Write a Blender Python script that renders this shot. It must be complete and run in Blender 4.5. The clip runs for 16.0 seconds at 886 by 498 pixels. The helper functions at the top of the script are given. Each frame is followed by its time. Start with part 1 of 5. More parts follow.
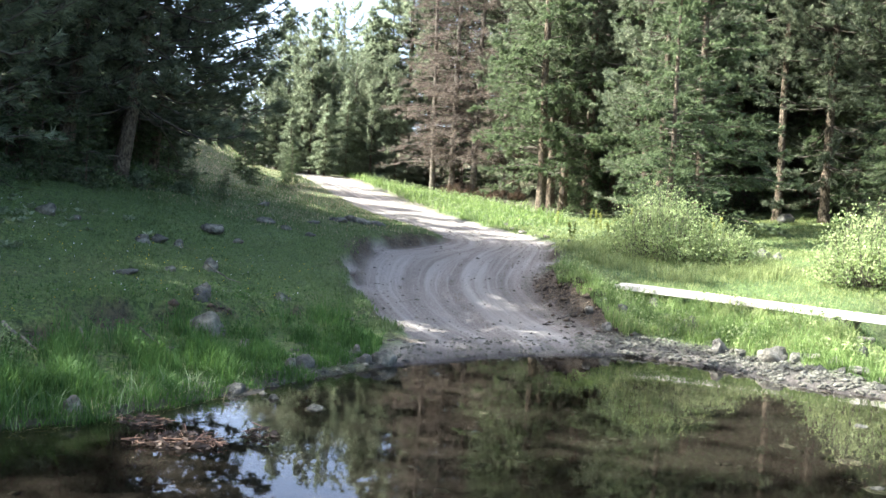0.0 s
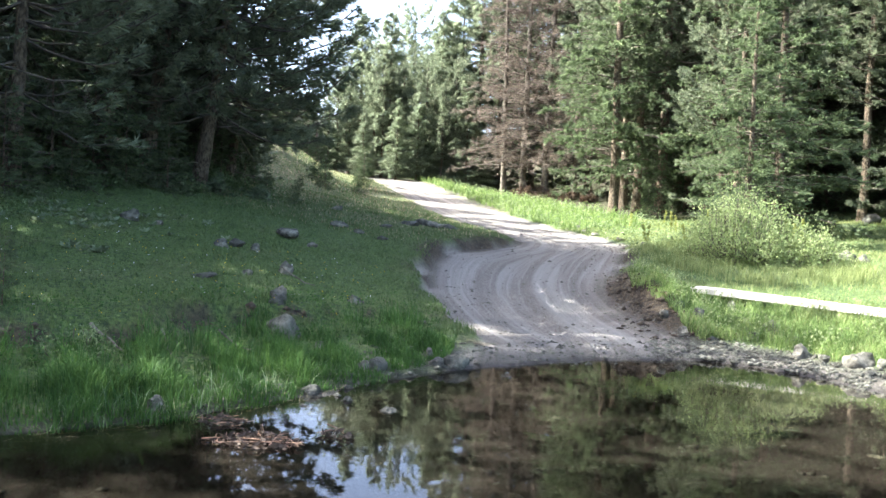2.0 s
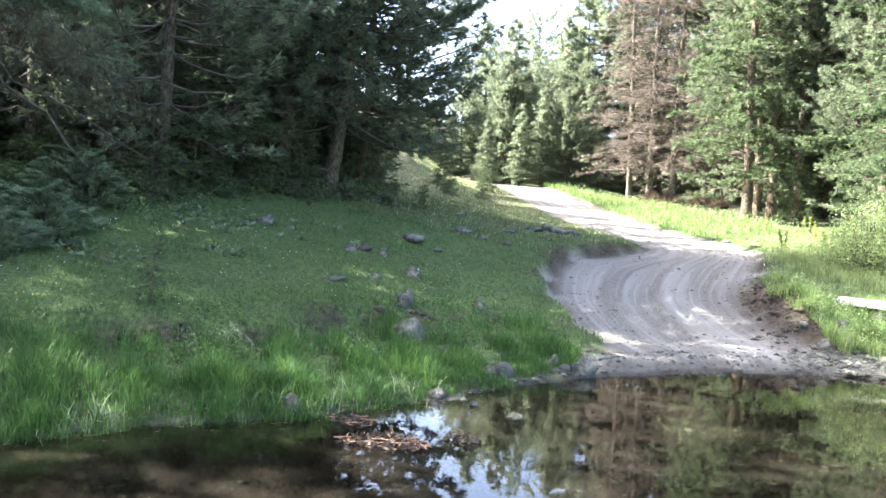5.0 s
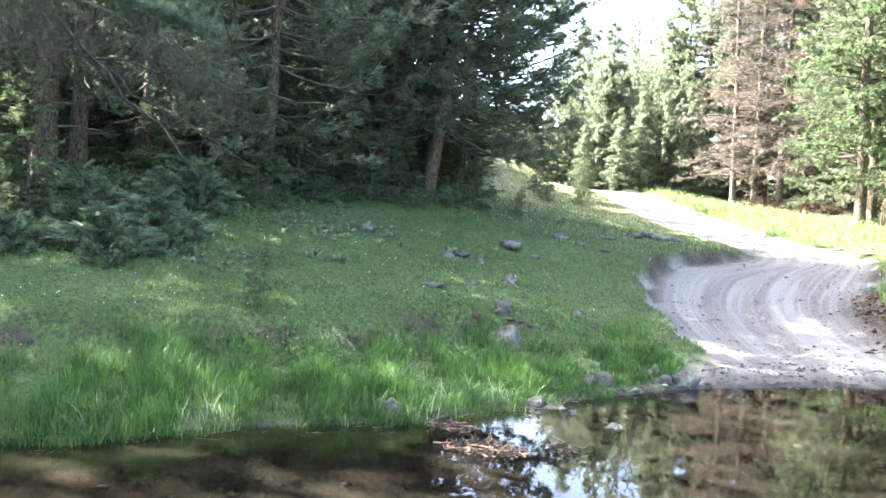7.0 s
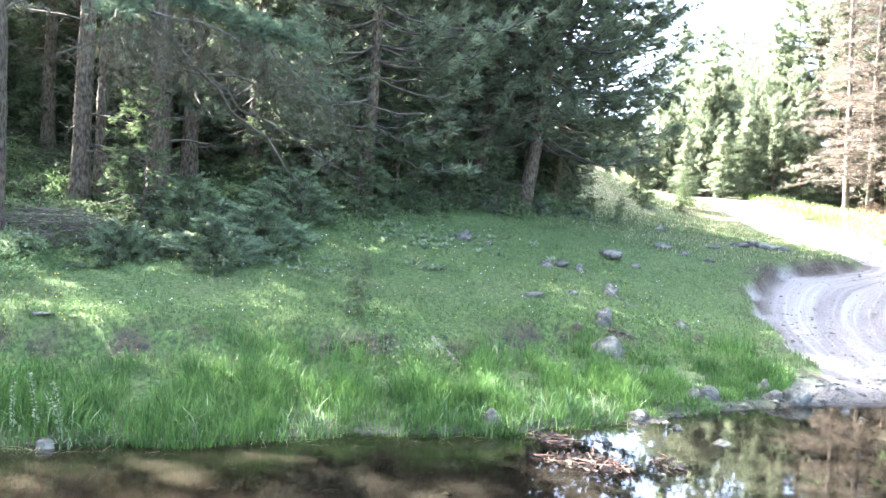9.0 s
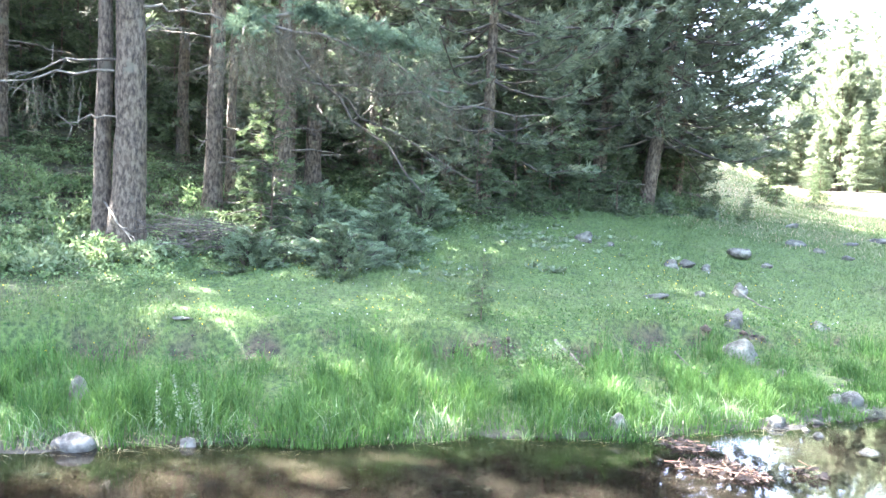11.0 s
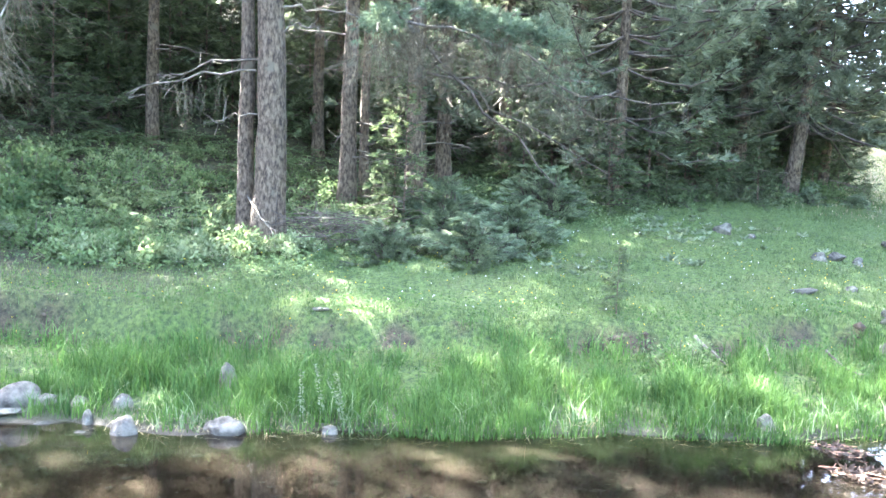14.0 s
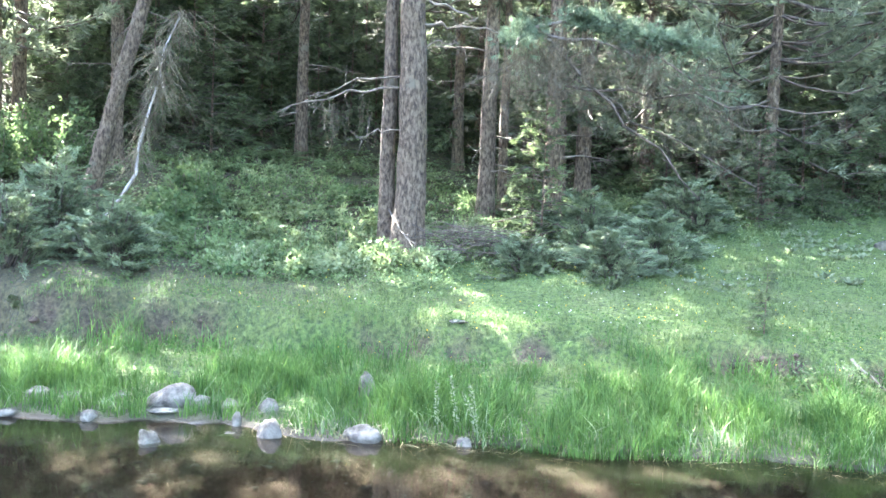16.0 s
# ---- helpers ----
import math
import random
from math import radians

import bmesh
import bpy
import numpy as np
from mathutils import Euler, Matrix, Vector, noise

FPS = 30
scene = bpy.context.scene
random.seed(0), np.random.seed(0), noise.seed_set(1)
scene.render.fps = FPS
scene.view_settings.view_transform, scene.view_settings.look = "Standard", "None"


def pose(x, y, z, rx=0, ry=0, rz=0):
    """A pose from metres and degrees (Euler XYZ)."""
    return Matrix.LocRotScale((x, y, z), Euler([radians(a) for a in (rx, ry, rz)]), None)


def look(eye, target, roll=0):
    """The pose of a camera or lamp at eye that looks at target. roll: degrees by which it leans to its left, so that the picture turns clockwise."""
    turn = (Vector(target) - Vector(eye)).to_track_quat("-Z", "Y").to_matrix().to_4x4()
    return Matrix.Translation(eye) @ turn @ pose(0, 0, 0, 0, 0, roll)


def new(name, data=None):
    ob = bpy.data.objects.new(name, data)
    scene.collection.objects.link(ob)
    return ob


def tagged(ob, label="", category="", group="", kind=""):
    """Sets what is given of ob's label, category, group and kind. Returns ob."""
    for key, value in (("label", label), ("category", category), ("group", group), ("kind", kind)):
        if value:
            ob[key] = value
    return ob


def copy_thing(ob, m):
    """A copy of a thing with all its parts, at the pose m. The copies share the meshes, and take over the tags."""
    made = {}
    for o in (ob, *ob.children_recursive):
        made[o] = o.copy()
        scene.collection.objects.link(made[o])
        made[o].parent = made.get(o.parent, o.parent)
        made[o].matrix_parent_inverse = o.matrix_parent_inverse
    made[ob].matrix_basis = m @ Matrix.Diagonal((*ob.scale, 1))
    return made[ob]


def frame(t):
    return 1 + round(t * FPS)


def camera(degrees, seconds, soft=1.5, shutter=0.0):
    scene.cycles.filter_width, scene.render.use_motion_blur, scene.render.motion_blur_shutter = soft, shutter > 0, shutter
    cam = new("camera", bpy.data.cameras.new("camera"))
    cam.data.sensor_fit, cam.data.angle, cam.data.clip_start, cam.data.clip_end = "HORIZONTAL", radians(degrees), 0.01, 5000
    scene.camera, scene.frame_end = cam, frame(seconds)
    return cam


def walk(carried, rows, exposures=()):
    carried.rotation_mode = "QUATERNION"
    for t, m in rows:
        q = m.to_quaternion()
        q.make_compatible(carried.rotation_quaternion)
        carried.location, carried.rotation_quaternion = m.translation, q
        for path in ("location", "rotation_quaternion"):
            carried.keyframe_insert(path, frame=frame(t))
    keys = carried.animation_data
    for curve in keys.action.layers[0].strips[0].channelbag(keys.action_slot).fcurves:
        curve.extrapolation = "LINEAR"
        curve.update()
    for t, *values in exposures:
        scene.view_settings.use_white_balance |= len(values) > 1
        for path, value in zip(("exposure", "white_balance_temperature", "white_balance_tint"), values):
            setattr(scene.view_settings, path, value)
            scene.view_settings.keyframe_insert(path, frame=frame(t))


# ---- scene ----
cam = camera(55.7, 16.0)
PATH = [
    (0, (0.107, 0.054, 1.531), (0.0626, 2.053, 1.4667), 2.75),
    (0.5, (0.108, 0.051, 1.529), (0.0234, 2.0481, 1.4622), 2.59),
    (1, (0.105, 0.044, 1.533), (-0.0234, 2.0384, 1.466), 2.42),
    (1.5, (0.103, 0.042, 1.534), (-0.0698, 2.0338, 1.468), 2.39),
    (2, (0.097, 0.053, 1.536), (-0.116, 2.0409, 1.4707), 2.4),
    (2.5, (0.093, 0.046, 1.539), (-0.16, 2.029, 1.4765), 2.33),
    (3, (0.082, 0.044, 1.539), (-0.2109, 2.0218, 1.4806), 2.55),
    (3.5, (0.081, 0.043, 1.538), (-0.2541, 2.0142, 1.4801), 2.3),
    (4, (0.071, 0.047, 1.529), (-0.318, 2.0078, 1.4707), 2.6),
    (6.5, (0.033, 0.033, 1.54), (-0.627, 1.9194, 1.4752), 2.27),
    (7, (0.03, 0.002, 1.548), (-0.6844, 1.8686, 1.4869), 2.64),
    (7.5, (0.022, 0.003, 1.552), (-0.7406, 1.8513, 1.4922), 2.73),
    (8, (0.016, 0.001, 1.553), (-0.7983, 1.8273, 1.4956), 2.77),
    (8.5, (0.009, 0.004, 1.551), (-0.854, 1.8071, 1.4969), 2.8),
    (9, (-0.002, 0.002, 1.558), (-0.9261, 1.7747, 1.5068), 2.51),
    (11.5, (-0.05, -0.01, 1.557), (-1.2842, 1.5634, 1.5), 0.93),
    (12, (-0.057, -0.009, 1.558), (-1.3671, 1.5004, 1.4977), 0.44),
    (12.5, (-0.06, -0.031, 1.559), (-1.4145, 1.4384, 1.495), 0.33),
    (13, (-0.078, -0.041, 1.557), (-1.4374, 1.4245, 1.4882), 0.78),
    (13.5, (-0.113, -0.041, 1.556), (-1.4754, 1.4214, 1.4832), 1.0),
    (14, (-0.123, -0.034, 1.564), (-1.5122, 1.4022, 1.4842), 1.07),
    (14.5, (-0.122, -0.026, 1.562), (-1.5572, 1.3637, 1.4818), 1.45),
    (15, (-0.104, -0.018, 1.571), (-1.6124, 1.2934, 1.4969), 0.94),
    (15.5, (-0.088, -0.027, 1.571), (-1.6442, 1.2277, 1.5087), 1.08),
    (16, (-0.096, -0.025, 1.572), (-1.7043, 1.1626, 1.5165), 1.35),
]
EXPOSURES = [(0, 2.62, 6080, 8), (1.5, 2.7, 6080, 8), (3, 2.98, 6130, 8), (4, 3.15, 6150, 8), (6.5, 3.78, 6180, 9), (9, 4.52, 6090, 11), (11.5, 5.12, 6050, 13), (16, 5.17, 6090, 13)]
walk(cam, [(t, look(eye, target, roll)) for t, eye, target, roll in PATH], EXPOSURES)

# ---- world and sun ----
SUN_AZ, SUN_EL = 88.0, 45.0     # degrees left of +y, degrees above the horizon
world = bpy.data.worlds.new("sky")
scene.world = world
world.use_nodes = True
wn = world.node_tree.nodes
sky = wn.new("ShaderNodeTexSky")
sky.sky_type, sky.sun_disc = "NISHITA", False
sky.sun_elevation, sky.sun_rotation = radians(SUN_EL), radians(-SUN_AZ)
sky.dust_density, sky.air_density, sky.ozone_density, sky.altitude = 7.0, 0.7, 0.3, 600
world.node_tree.links.new(sky.outputs[0], wn["Background"].inputs[0])
wn["Background"].inputs[1].default_value = 0.14
sun_data = bpy.data.lights.new("sun", "SUN")
sun_data.energy, sun_data.angle, sun_data.color = 5.0, radians(0.6), (1.0, 0.95, 0.86)
sun = new("sun", sun_data)
to_sun = Vector((-math.sin(radians(SUN_AZ)) * math.cos(radians(SUN_EL)), math.cos(radians(SUN_AZ)) * math.cos(radians(SUN_EL)), math.sin(radians(SUN_EL))))
sun.matrix_world = look(to_sun * 80, (0, 0, 0))
tagged(sun, "warm afternoon sun behind the pines", "sun", kind="structure")


# ---- materials ----
def shader(name):
    m = bpy.data.materials.new(name)
    m.use_nodes = True
    return m, m.node_tree.nodes, m.node_tree.links, m.node_tree.nodes["Principled BSDF"]


def noise_tex(ns, ls, scale, detail=5, rough=0.6, object_space=True, stretch=None):
    tc = ns.new("ShaderNodeTexCoord")
    tex = ns.new("ShaderNodeTexNoise")
    tex.inputs["Scale"].default_value, tex.inputs["Detail"].default_value, tex.inputs["Roughness"].default_value = scale, detail, rough
    src = tc.outputs["Object"]
    if stretch:
        mp = ns.new("ShaderNodeMapping")
        mp.inputs["Scale"].default_value = stretch
        ls.new(src, mp.inputs[0])
        src = mp.outputs[0]
    ls.new(src, tex.inputs["Vector"])
    return tex.outputs["Fac"]


def ramp(ns, ls, fac, stops):
    r = ns.new("ShaderNodeValToRGB")
    while len(r.color_ramp.elements) < len(stops):
        r.color_ramp.elements.new(0.5)
    for e, (pos, col) in zip(r.color_ramp.elements, stops):
        e.position, e.color = pos, (*col, 1)
    ls.new(fac, r.inputs[0])
    return r.outputs[0]


def mix(ns, ls, fac, a, b, blend="MIX"):
    n = ns.new("ShaderNodeMix")
    n.data_type, n.blend_type = "RGBA", blend
    for sock, v in ((n.inputs[0], fac), (n.inputs[6], a), (n.inputs[7], b)):
        if hasattr(v, "is_output"):
            ls.new(v, sock)
        else:
            sock.default_value = v if isinstance(v, (int, float)) else (*v, 1)
    return n.outputs[2]


def bump(ns, ls, fac, strength, dist, bsdf):
    b = ns.new("ShaderNodeBump")
    b.inputs["Strength"].default_value, b.inputs["Distance"].default_value = strength, dist
    ls.new(fac, b.inputs["Height"])
    ls.new(b.outputs[0], bsdf.inputs["Normal"])


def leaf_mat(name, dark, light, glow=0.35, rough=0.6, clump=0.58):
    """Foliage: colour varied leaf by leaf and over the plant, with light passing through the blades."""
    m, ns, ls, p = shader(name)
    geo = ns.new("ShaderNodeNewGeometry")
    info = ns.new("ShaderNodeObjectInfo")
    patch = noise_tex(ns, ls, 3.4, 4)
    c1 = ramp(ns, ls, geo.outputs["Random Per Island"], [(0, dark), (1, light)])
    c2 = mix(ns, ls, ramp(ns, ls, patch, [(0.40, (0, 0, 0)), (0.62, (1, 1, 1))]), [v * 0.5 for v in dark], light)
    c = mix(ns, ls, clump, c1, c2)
    hue = ns.new("ShaderNodeHueSaturation")
    mul = ns.new("ShaderNodeMath")
    mul.operation = "MULTIPLY_ADD"
    ls.new(info.outputs["Random"], mul.inputs[0])
    mul.inputs[1].default_value, mul.inputs[2].default_value = 0.3, 0.85
    ls.new(mul.outputs[0], hue.inputs["Value"])
    ls.new(c, hue.inputs["Color"])
    c = hue.outputs[0]
    ls.new(c, p.inputs["Base Color"])
    p.inputs["Roughness"].default_value = rough
    p.inputs["Specular IOR Level"].default_value = 0.2
    tr = ns.new("ShaderNodeBsdfTranslucent")
    ls.new(c, tr.inputs[0])
    ms = ns.new("ShaderNodeMixShader")
    ms.inputs[0].default_value = glow
    ls.new(p.outputs[0], ms.inputs[1])
    ls.new(tr.outputs[0], ms.inputs[2])
    ls.new(ms.outputs[0], ns["Material Output"].inputs[0])
    return m


def rough_mat(name, stops, scale, bump_scale=None, bump_strength=0.5, bump_dist=0.02, rough=0.9, stretch=None, spot=None):
    m, ns, ls, p = shader(name)
    c = ramp(ns, ls, noise_tex(ns, ls, scale, 8, 0.65, stretch=stretch), stops)
    if spot:
        f = ramp(ns, ls, noise_tex(ns, ls, spot[0], 4), [(spot[1], (0, 0, 0)), (spot[1] + 0.08, (1, 1, 1))])
        c = mix(ns, ls, f, c, spot[2])
    ls.new(c, p.inputs["Base Color"])
    p.inputs["Roughness"].default_value = rough
    bump(ns, ls, noise_tex(ns, ls, bump_scale or scale * 3, 8, 0.7, stretch=stretch), bump_strength, bump_dist, p)
    return m


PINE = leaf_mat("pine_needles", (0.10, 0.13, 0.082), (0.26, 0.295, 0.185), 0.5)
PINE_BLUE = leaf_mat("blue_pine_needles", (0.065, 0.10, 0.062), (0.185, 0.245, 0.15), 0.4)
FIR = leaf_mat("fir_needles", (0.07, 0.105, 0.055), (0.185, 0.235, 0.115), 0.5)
# Far trees: sunlight and haze are put into this paler needle colour.
SUN_PALED = leaf_mat("sun_paled_needles", (0.16, 0.205, 0.125), (0.36, 0.41, 0.27), 0.6)
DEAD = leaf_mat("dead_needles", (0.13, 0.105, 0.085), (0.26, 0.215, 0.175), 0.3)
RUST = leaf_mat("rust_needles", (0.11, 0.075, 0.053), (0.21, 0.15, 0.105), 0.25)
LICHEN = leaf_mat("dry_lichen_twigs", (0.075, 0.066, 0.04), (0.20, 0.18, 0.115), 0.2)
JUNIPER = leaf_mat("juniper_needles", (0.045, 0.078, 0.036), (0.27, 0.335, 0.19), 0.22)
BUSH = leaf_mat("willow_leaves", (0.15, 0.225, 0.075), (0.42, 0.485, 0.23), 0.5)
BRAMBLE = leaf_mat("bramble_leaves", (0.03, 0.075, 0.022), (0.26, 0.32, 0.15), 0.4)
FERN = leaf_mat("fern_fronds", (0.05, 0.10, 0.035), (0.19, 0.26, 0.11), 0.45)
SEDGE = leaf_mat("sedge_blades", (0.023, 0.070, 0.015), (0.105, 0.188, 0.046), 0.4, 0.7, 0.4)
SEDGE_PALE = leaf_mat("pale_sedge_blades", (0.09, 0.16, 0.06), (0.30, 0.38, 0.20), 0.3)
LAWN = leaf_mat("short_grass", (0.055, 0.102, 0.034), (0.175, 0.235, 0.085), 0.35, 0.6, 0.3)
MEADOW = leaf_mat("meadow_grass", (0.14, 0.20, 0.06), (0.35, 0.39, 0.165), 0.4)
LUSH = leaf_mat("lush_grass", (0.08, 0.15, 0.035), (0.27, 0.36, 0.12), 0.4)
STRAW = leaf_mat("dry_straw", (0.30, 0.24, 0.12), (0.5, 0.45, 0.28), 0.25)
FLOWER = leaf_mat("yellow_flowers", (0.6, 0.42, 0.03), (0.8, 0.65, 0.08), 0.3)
BARK = rough_mat("pine_bark", [(0.38, (0.04, 0.028, 0.017)), (0.50, (0.13, 0.098, 0.062)), (0.64, (0.24, 0.19, 0.125))], 26, 30, 1.0, 0.12, stretch=(1, 1, 0.45), spot=(4.0, 0.6, (0.17, 0.15, 0.10)))
LIMB = rough_mat("limb_bark", [(0.4, (0.03, 0.025, 0.018)), (0.6, (0.12, 0.10, 0.075))], 8)
TWIG = rough_mat("grey_twigs", [(0.4, (0.055, 0.046, 0.033)), (0.6, (0.19, 0.165, 0.125))], 8)
STONE = rough_mat("grey_stone", [(0.40, (0.042, 0.041, 0.03)), (0.5, (0.112, 0.11, 0.084)), (0.62, (0.215, 0.212, 0.165))], 6, 11, 1.0, 0.08, 0.85, spot=(7, 0.66, (0.32, 0.325, 0.265)))
STONE_WET = rough_mat("dark_wet_stone", [(0.4, (0.018, 0.018, 0.013)), (0.62, (0.09, 0.09, 0.07))], 7, 12, 1.0, 0.06, 0.55)
STONE_PALE = rough_mat("pale_stone", [(0.38, (0.05, 0.046, 0.036)), (0.5, (0.125, 0.117, 0.092)), (0.64, (0.215, 0.203, 0.162))], 8, 16, 1.0, 0.05, 0.85, spot=(9, 0.64, (0.08, 0.08, 0.058)))
PLANK = rough_mat("weathered_plank", [(0.2, (0.38, 0.35, 0.30)), (0.8, (0.66, 0.62, 0.56))], 4, 12, 0.4, 0.01, 0.8, stretch=(0.15, 1, 1))
NETTLE = leaf_mat("nettle_leaves", (0.10, 0.15, 0.06), (0.31, 0.37, 0.20), 0.4)
PALE_WOOD = rough_mat("bleached_wood", [(0.4, (0.16, 0.145, 0.12)), (0.6, (0.36, 0.34, 0.30))], 8)
SOIL = rough_mat("bare_soil", [(0.4, (0.02, 0.014, 0.008)), (0.62, (0.10, 0.072, 0.042))], 9, 22, 0.9, 0.03)


def ground_material():
    m, ns, ls, p = shader("ground_cover")
    def attr(name):
        a = ns.new("ShaderNodeAttribute")
        a.attribute_name = name
        return a.outputs["Fac"]
    fine = noise_tex(ns, ls, 18, 8, 0.7)
    wide = noise_tex(ns, ls, 0.9, 5)
    fine = ramp(ns, ls, fine, [(0.36, (0, 0, 0)), (0.64, (1, 1, 1))])
    grass = mix(ns, ls, fine, (0.02, 0.045, 0.009), (0.13, 0.20, 0.045))
    dry = mix(ns, ls, fine, (0.10, 0.09, 0.04), (0.24, 0.22, 0.10))
    wide2 = ramp(ns, ls, wide, [(0.5, (0, 0, 0)), (0.72, (0.45, 0.45, 0.45))])
    grass = mix(ns, ls, wide2, grass, dry)
    grass = mix(ns, ls, attr("dry"), grass, dry)
    litter = mix(ns, ls, fine, (0.015, 0.012, 0.007), (0.075, 0.055, 0.03))
    grass = mix(ns, ls, attr("litter"), grass, litter)
    track = noise_tex(ns, ls, 30, 8, 0.75)
    gravel = ramp(ns, ls, track, [(0.38, (0.10, 0.088, 0.075)), (0.5, (0.22, 0.20, 0.178)), (0.64, (0.38, 0.355, 0.32))])
    ruts = noise_tex(ns, ls, 2.2, 4)
    gravel = mix(ns, ls, ruts, gravel, (0.20, 0.175, 0.15))
    run = ns.new("ShaderNodeCombineXYZ")
    ls.new(attr("lane"), run.inputs[0])
    ls.new(attr("way"), run.inputs[1])
    def streaks(across, length, lo, hi, top):
        mp = ns.new("ShaderNodeMapping")
        mp.inputs["Scale"].default_value = (across, length, 1)
        ls.new(run.outputs[0], mp.inputs[0])
        tex = ns.new("ShaderNodeTexNoise")
        tex.inputs["Scale"].default_value, tex.inputs["Detail"].default_value = 1.0, 3
        ls.new(mp.outputs[0], tex.inputs["Vector"])
        return ramp(ns, ls, tex.outputs["Fac"], [(lo, (0, 0, 0)), (hi, (top, top, top))])
    gravel = mix(ns, ls, streaks(5.0, 0.12, 0.45, 0.7, 0.75), gravel, (0.40, 0.375, 0.34))
    gravel = mix(ns, ls, streaks(17.0, 0.25, 0.5, 0.72, 0.5), gravel, (0.42, 0.39, 0.36))
    gravel = mix(ns, ls, streaks(8.0, 0.2, 0.52, 0.75, 0.4), gravel, (0.13, 0.115, 0.10))
    c = mix(ns, ls, attr("road"), grass, gravel)
    soil = mix(ns, ls, fine, (0.018, 0.013, 0.008), (0.10, 0.074, 0.045))
    c = mix(ns, ls, attr("soil"), c, soil)
    bedc = mix(ns, ls, noise_tex(ns, ls, 3.0, 6), (0.032, 0.026, 0.018), (0.085, 0.068, 0.045))
    pebble = ns.new("ShaderNodeTexVoronoi")
    pebble.inputs["Scale"].default_value = 14
    bedc = mix(ns, ls, 0.25, bedc, ramp(ns, ls, pebble.outputs["Distance"], [(0, (0.055, 0.042, 0.027)), (0.6, (0.007, 0.0055, 0.004))]))
    # Shade on the pool is put into the bed colour, darker towards the right.
    bedc = mix(ns, ls, attr("bed_dim"), bedc, mix(ns, ls, noise_tex(ns, ls, 2.0, 5), (0.007, 0.0055, 0.004), (0.024, 0.018, 0.012)))
    wetc = mix(ns, ls, 1.0, c, (0.42, 0.40, 0.38), "MULTIPLY")
    c = mix(ns, ls, attr("wet"), c, wetc)
    c = mix(ns, ls, attr("bed"), c, bedc)
    ls.new(c, p.inputs["Base Color"])
    sheen = ns.new("ShaderNodeMath")
    sheen.operation = "MULTIPLY_ADD"
    ls.new(attr("wet"), sheen.inputs[0])
    sheen.inputs[1].default_value, sheen.inputs[2].default_value = -0.4, 0.95
    ls.new(sheen.outputs[0], p.inputs["Roughness"])
    bump(ns, ls, fine, 0.8, 0.05, p)
    return m


def water_material():
    m, ns, ls, p = shader("stream_water")
    p.inputs["Base Color"].default_value = (0.31, 0.275, 0.21, 1)
    p.inputs["Roughness"].default_value = 0.015
    p.inputs["IOR"].default_value = 1.33
    p.inputs["Transmission Weight"].default_value = 1.0
    f = noise_tex(ns, ls, 2.5, 3, 0.5, stretch=(1, 1, 1))
    bump(ns, ls, f, 0.035, 0.03, p)
    return m


# ---- plan of the ground ----
SHORE = [(-60, -22), (-24, -7), (-12, -2.2), (-8.6, 0.1), (-7.4, 1.1), (-6.5, 2.15), (-5.45, 3.05), (-4.55, 4.0), (-3.75, 4.8), (-2.6, 5.85), (-2.0, 6.7),
         (-1.65, 7.4), (-1.0, 8.25), (-0.3, 9.05), (0.7, 9.75), (2.0, 10.35), (2.75, 10.0), (3.3, 9.25), (3.75, 8.65), (4.7, 8.0), (6.5, 6.9), (14, 4.9), (60, -6)]
ROAD = [(0.9, 8.6, 1.25, 0.1), (0.9, 10.0, 1.3, 0.2), (0.55, 11.6, 1.45, 0.35), (-0.05, 13.5, 1.55, 0.5), (0.05, 15.6, 1.7, 0.8), (0.75, 17.9, 1.3, 1.0), (0.75, 19.5, 1.12, 1.2),
        (-0.6, 22.5, 1.1, 1.46), (-2.1, 26, 1.1, 1.87), (-4.0, 30.8, 1.1, 2.55), (-5.8, 35.6, 1.1, 3.15), (-7.4, 39.5, 1.1, 3.5), (-12, 50, 1.1, 4.4)]   # x, y, half width, height


def rounded(points, n=3):
    """The same line, rounded through its points."""
    p = np.array(points, float)
    p = np.concatenate([[2 * p[0] - p[1]], p, [2 * p[-1] - p[-2]]])
    out = []
    for a, b, c, d in zip(p, p[1:], p[2:], p[3:]):
        for t in np.arange(n) / n:
            out.append(tuple(0.5 * (2 * b + (c - a) * t + (2 * a - 5 * b + 4 * c - d) * t * t + (3 * b - a - 3 * c + d) * t ** 3)))
    return out + [tuple(p[-2])]


ROAD = rounded(ROAD)

GULLY = [(12, 16), (6.9, 12.0), (5.6, 10.7), (5.1, 9.6), (5.0, 8.2)]


def along(points, x, y):
    """Distance to a polyline, the side (left of its run is positive) and the place along it."""
    best = np.full(np.shape(x), 1e9)
    side, where = np.ones(np.shape(x)), np.zeros(np.shape(x))
    for k in range(len(points) - 1):
        (ax, ay), (bx, by) = points[k][:2], points[k + 1][:2]
        dx, dy = bx - ax, by - ay
        t = np.clip(((x - ax) * dx + (y - ay) * dy) / (dx * dx + dy * dy), 0, 1)
        d = np.hypot(x - ax - t * dx, y - ay - t * dy)
        near = d < best
        best = np.where(near, d, best)
        side = np.where(near, np.sign(dx * (y - ay) - dy * (x - ax)), side)
        where = np.where(near, k + t, where)
    return best, side, where


def smooth(a, b, v):
    t = np.clip((v - a) / (b - a), 0, 1)
    return t * t * (3 - 2 * t)


def wave(x, y, seed=0.0):
    """Soft rolling unevenness."""
    return (np.sin(1.3 * x + 0.7 * y + seed) + np.sin(-0.8 * x + 1.9 * y + 2.1 + seed) + np.sin(2.9 * x + 2.3 * y + 0.4 * seed) * 0.5 + np.sin(5.3 * x - 4.1 * y + seed) * 0.3) / 2.8


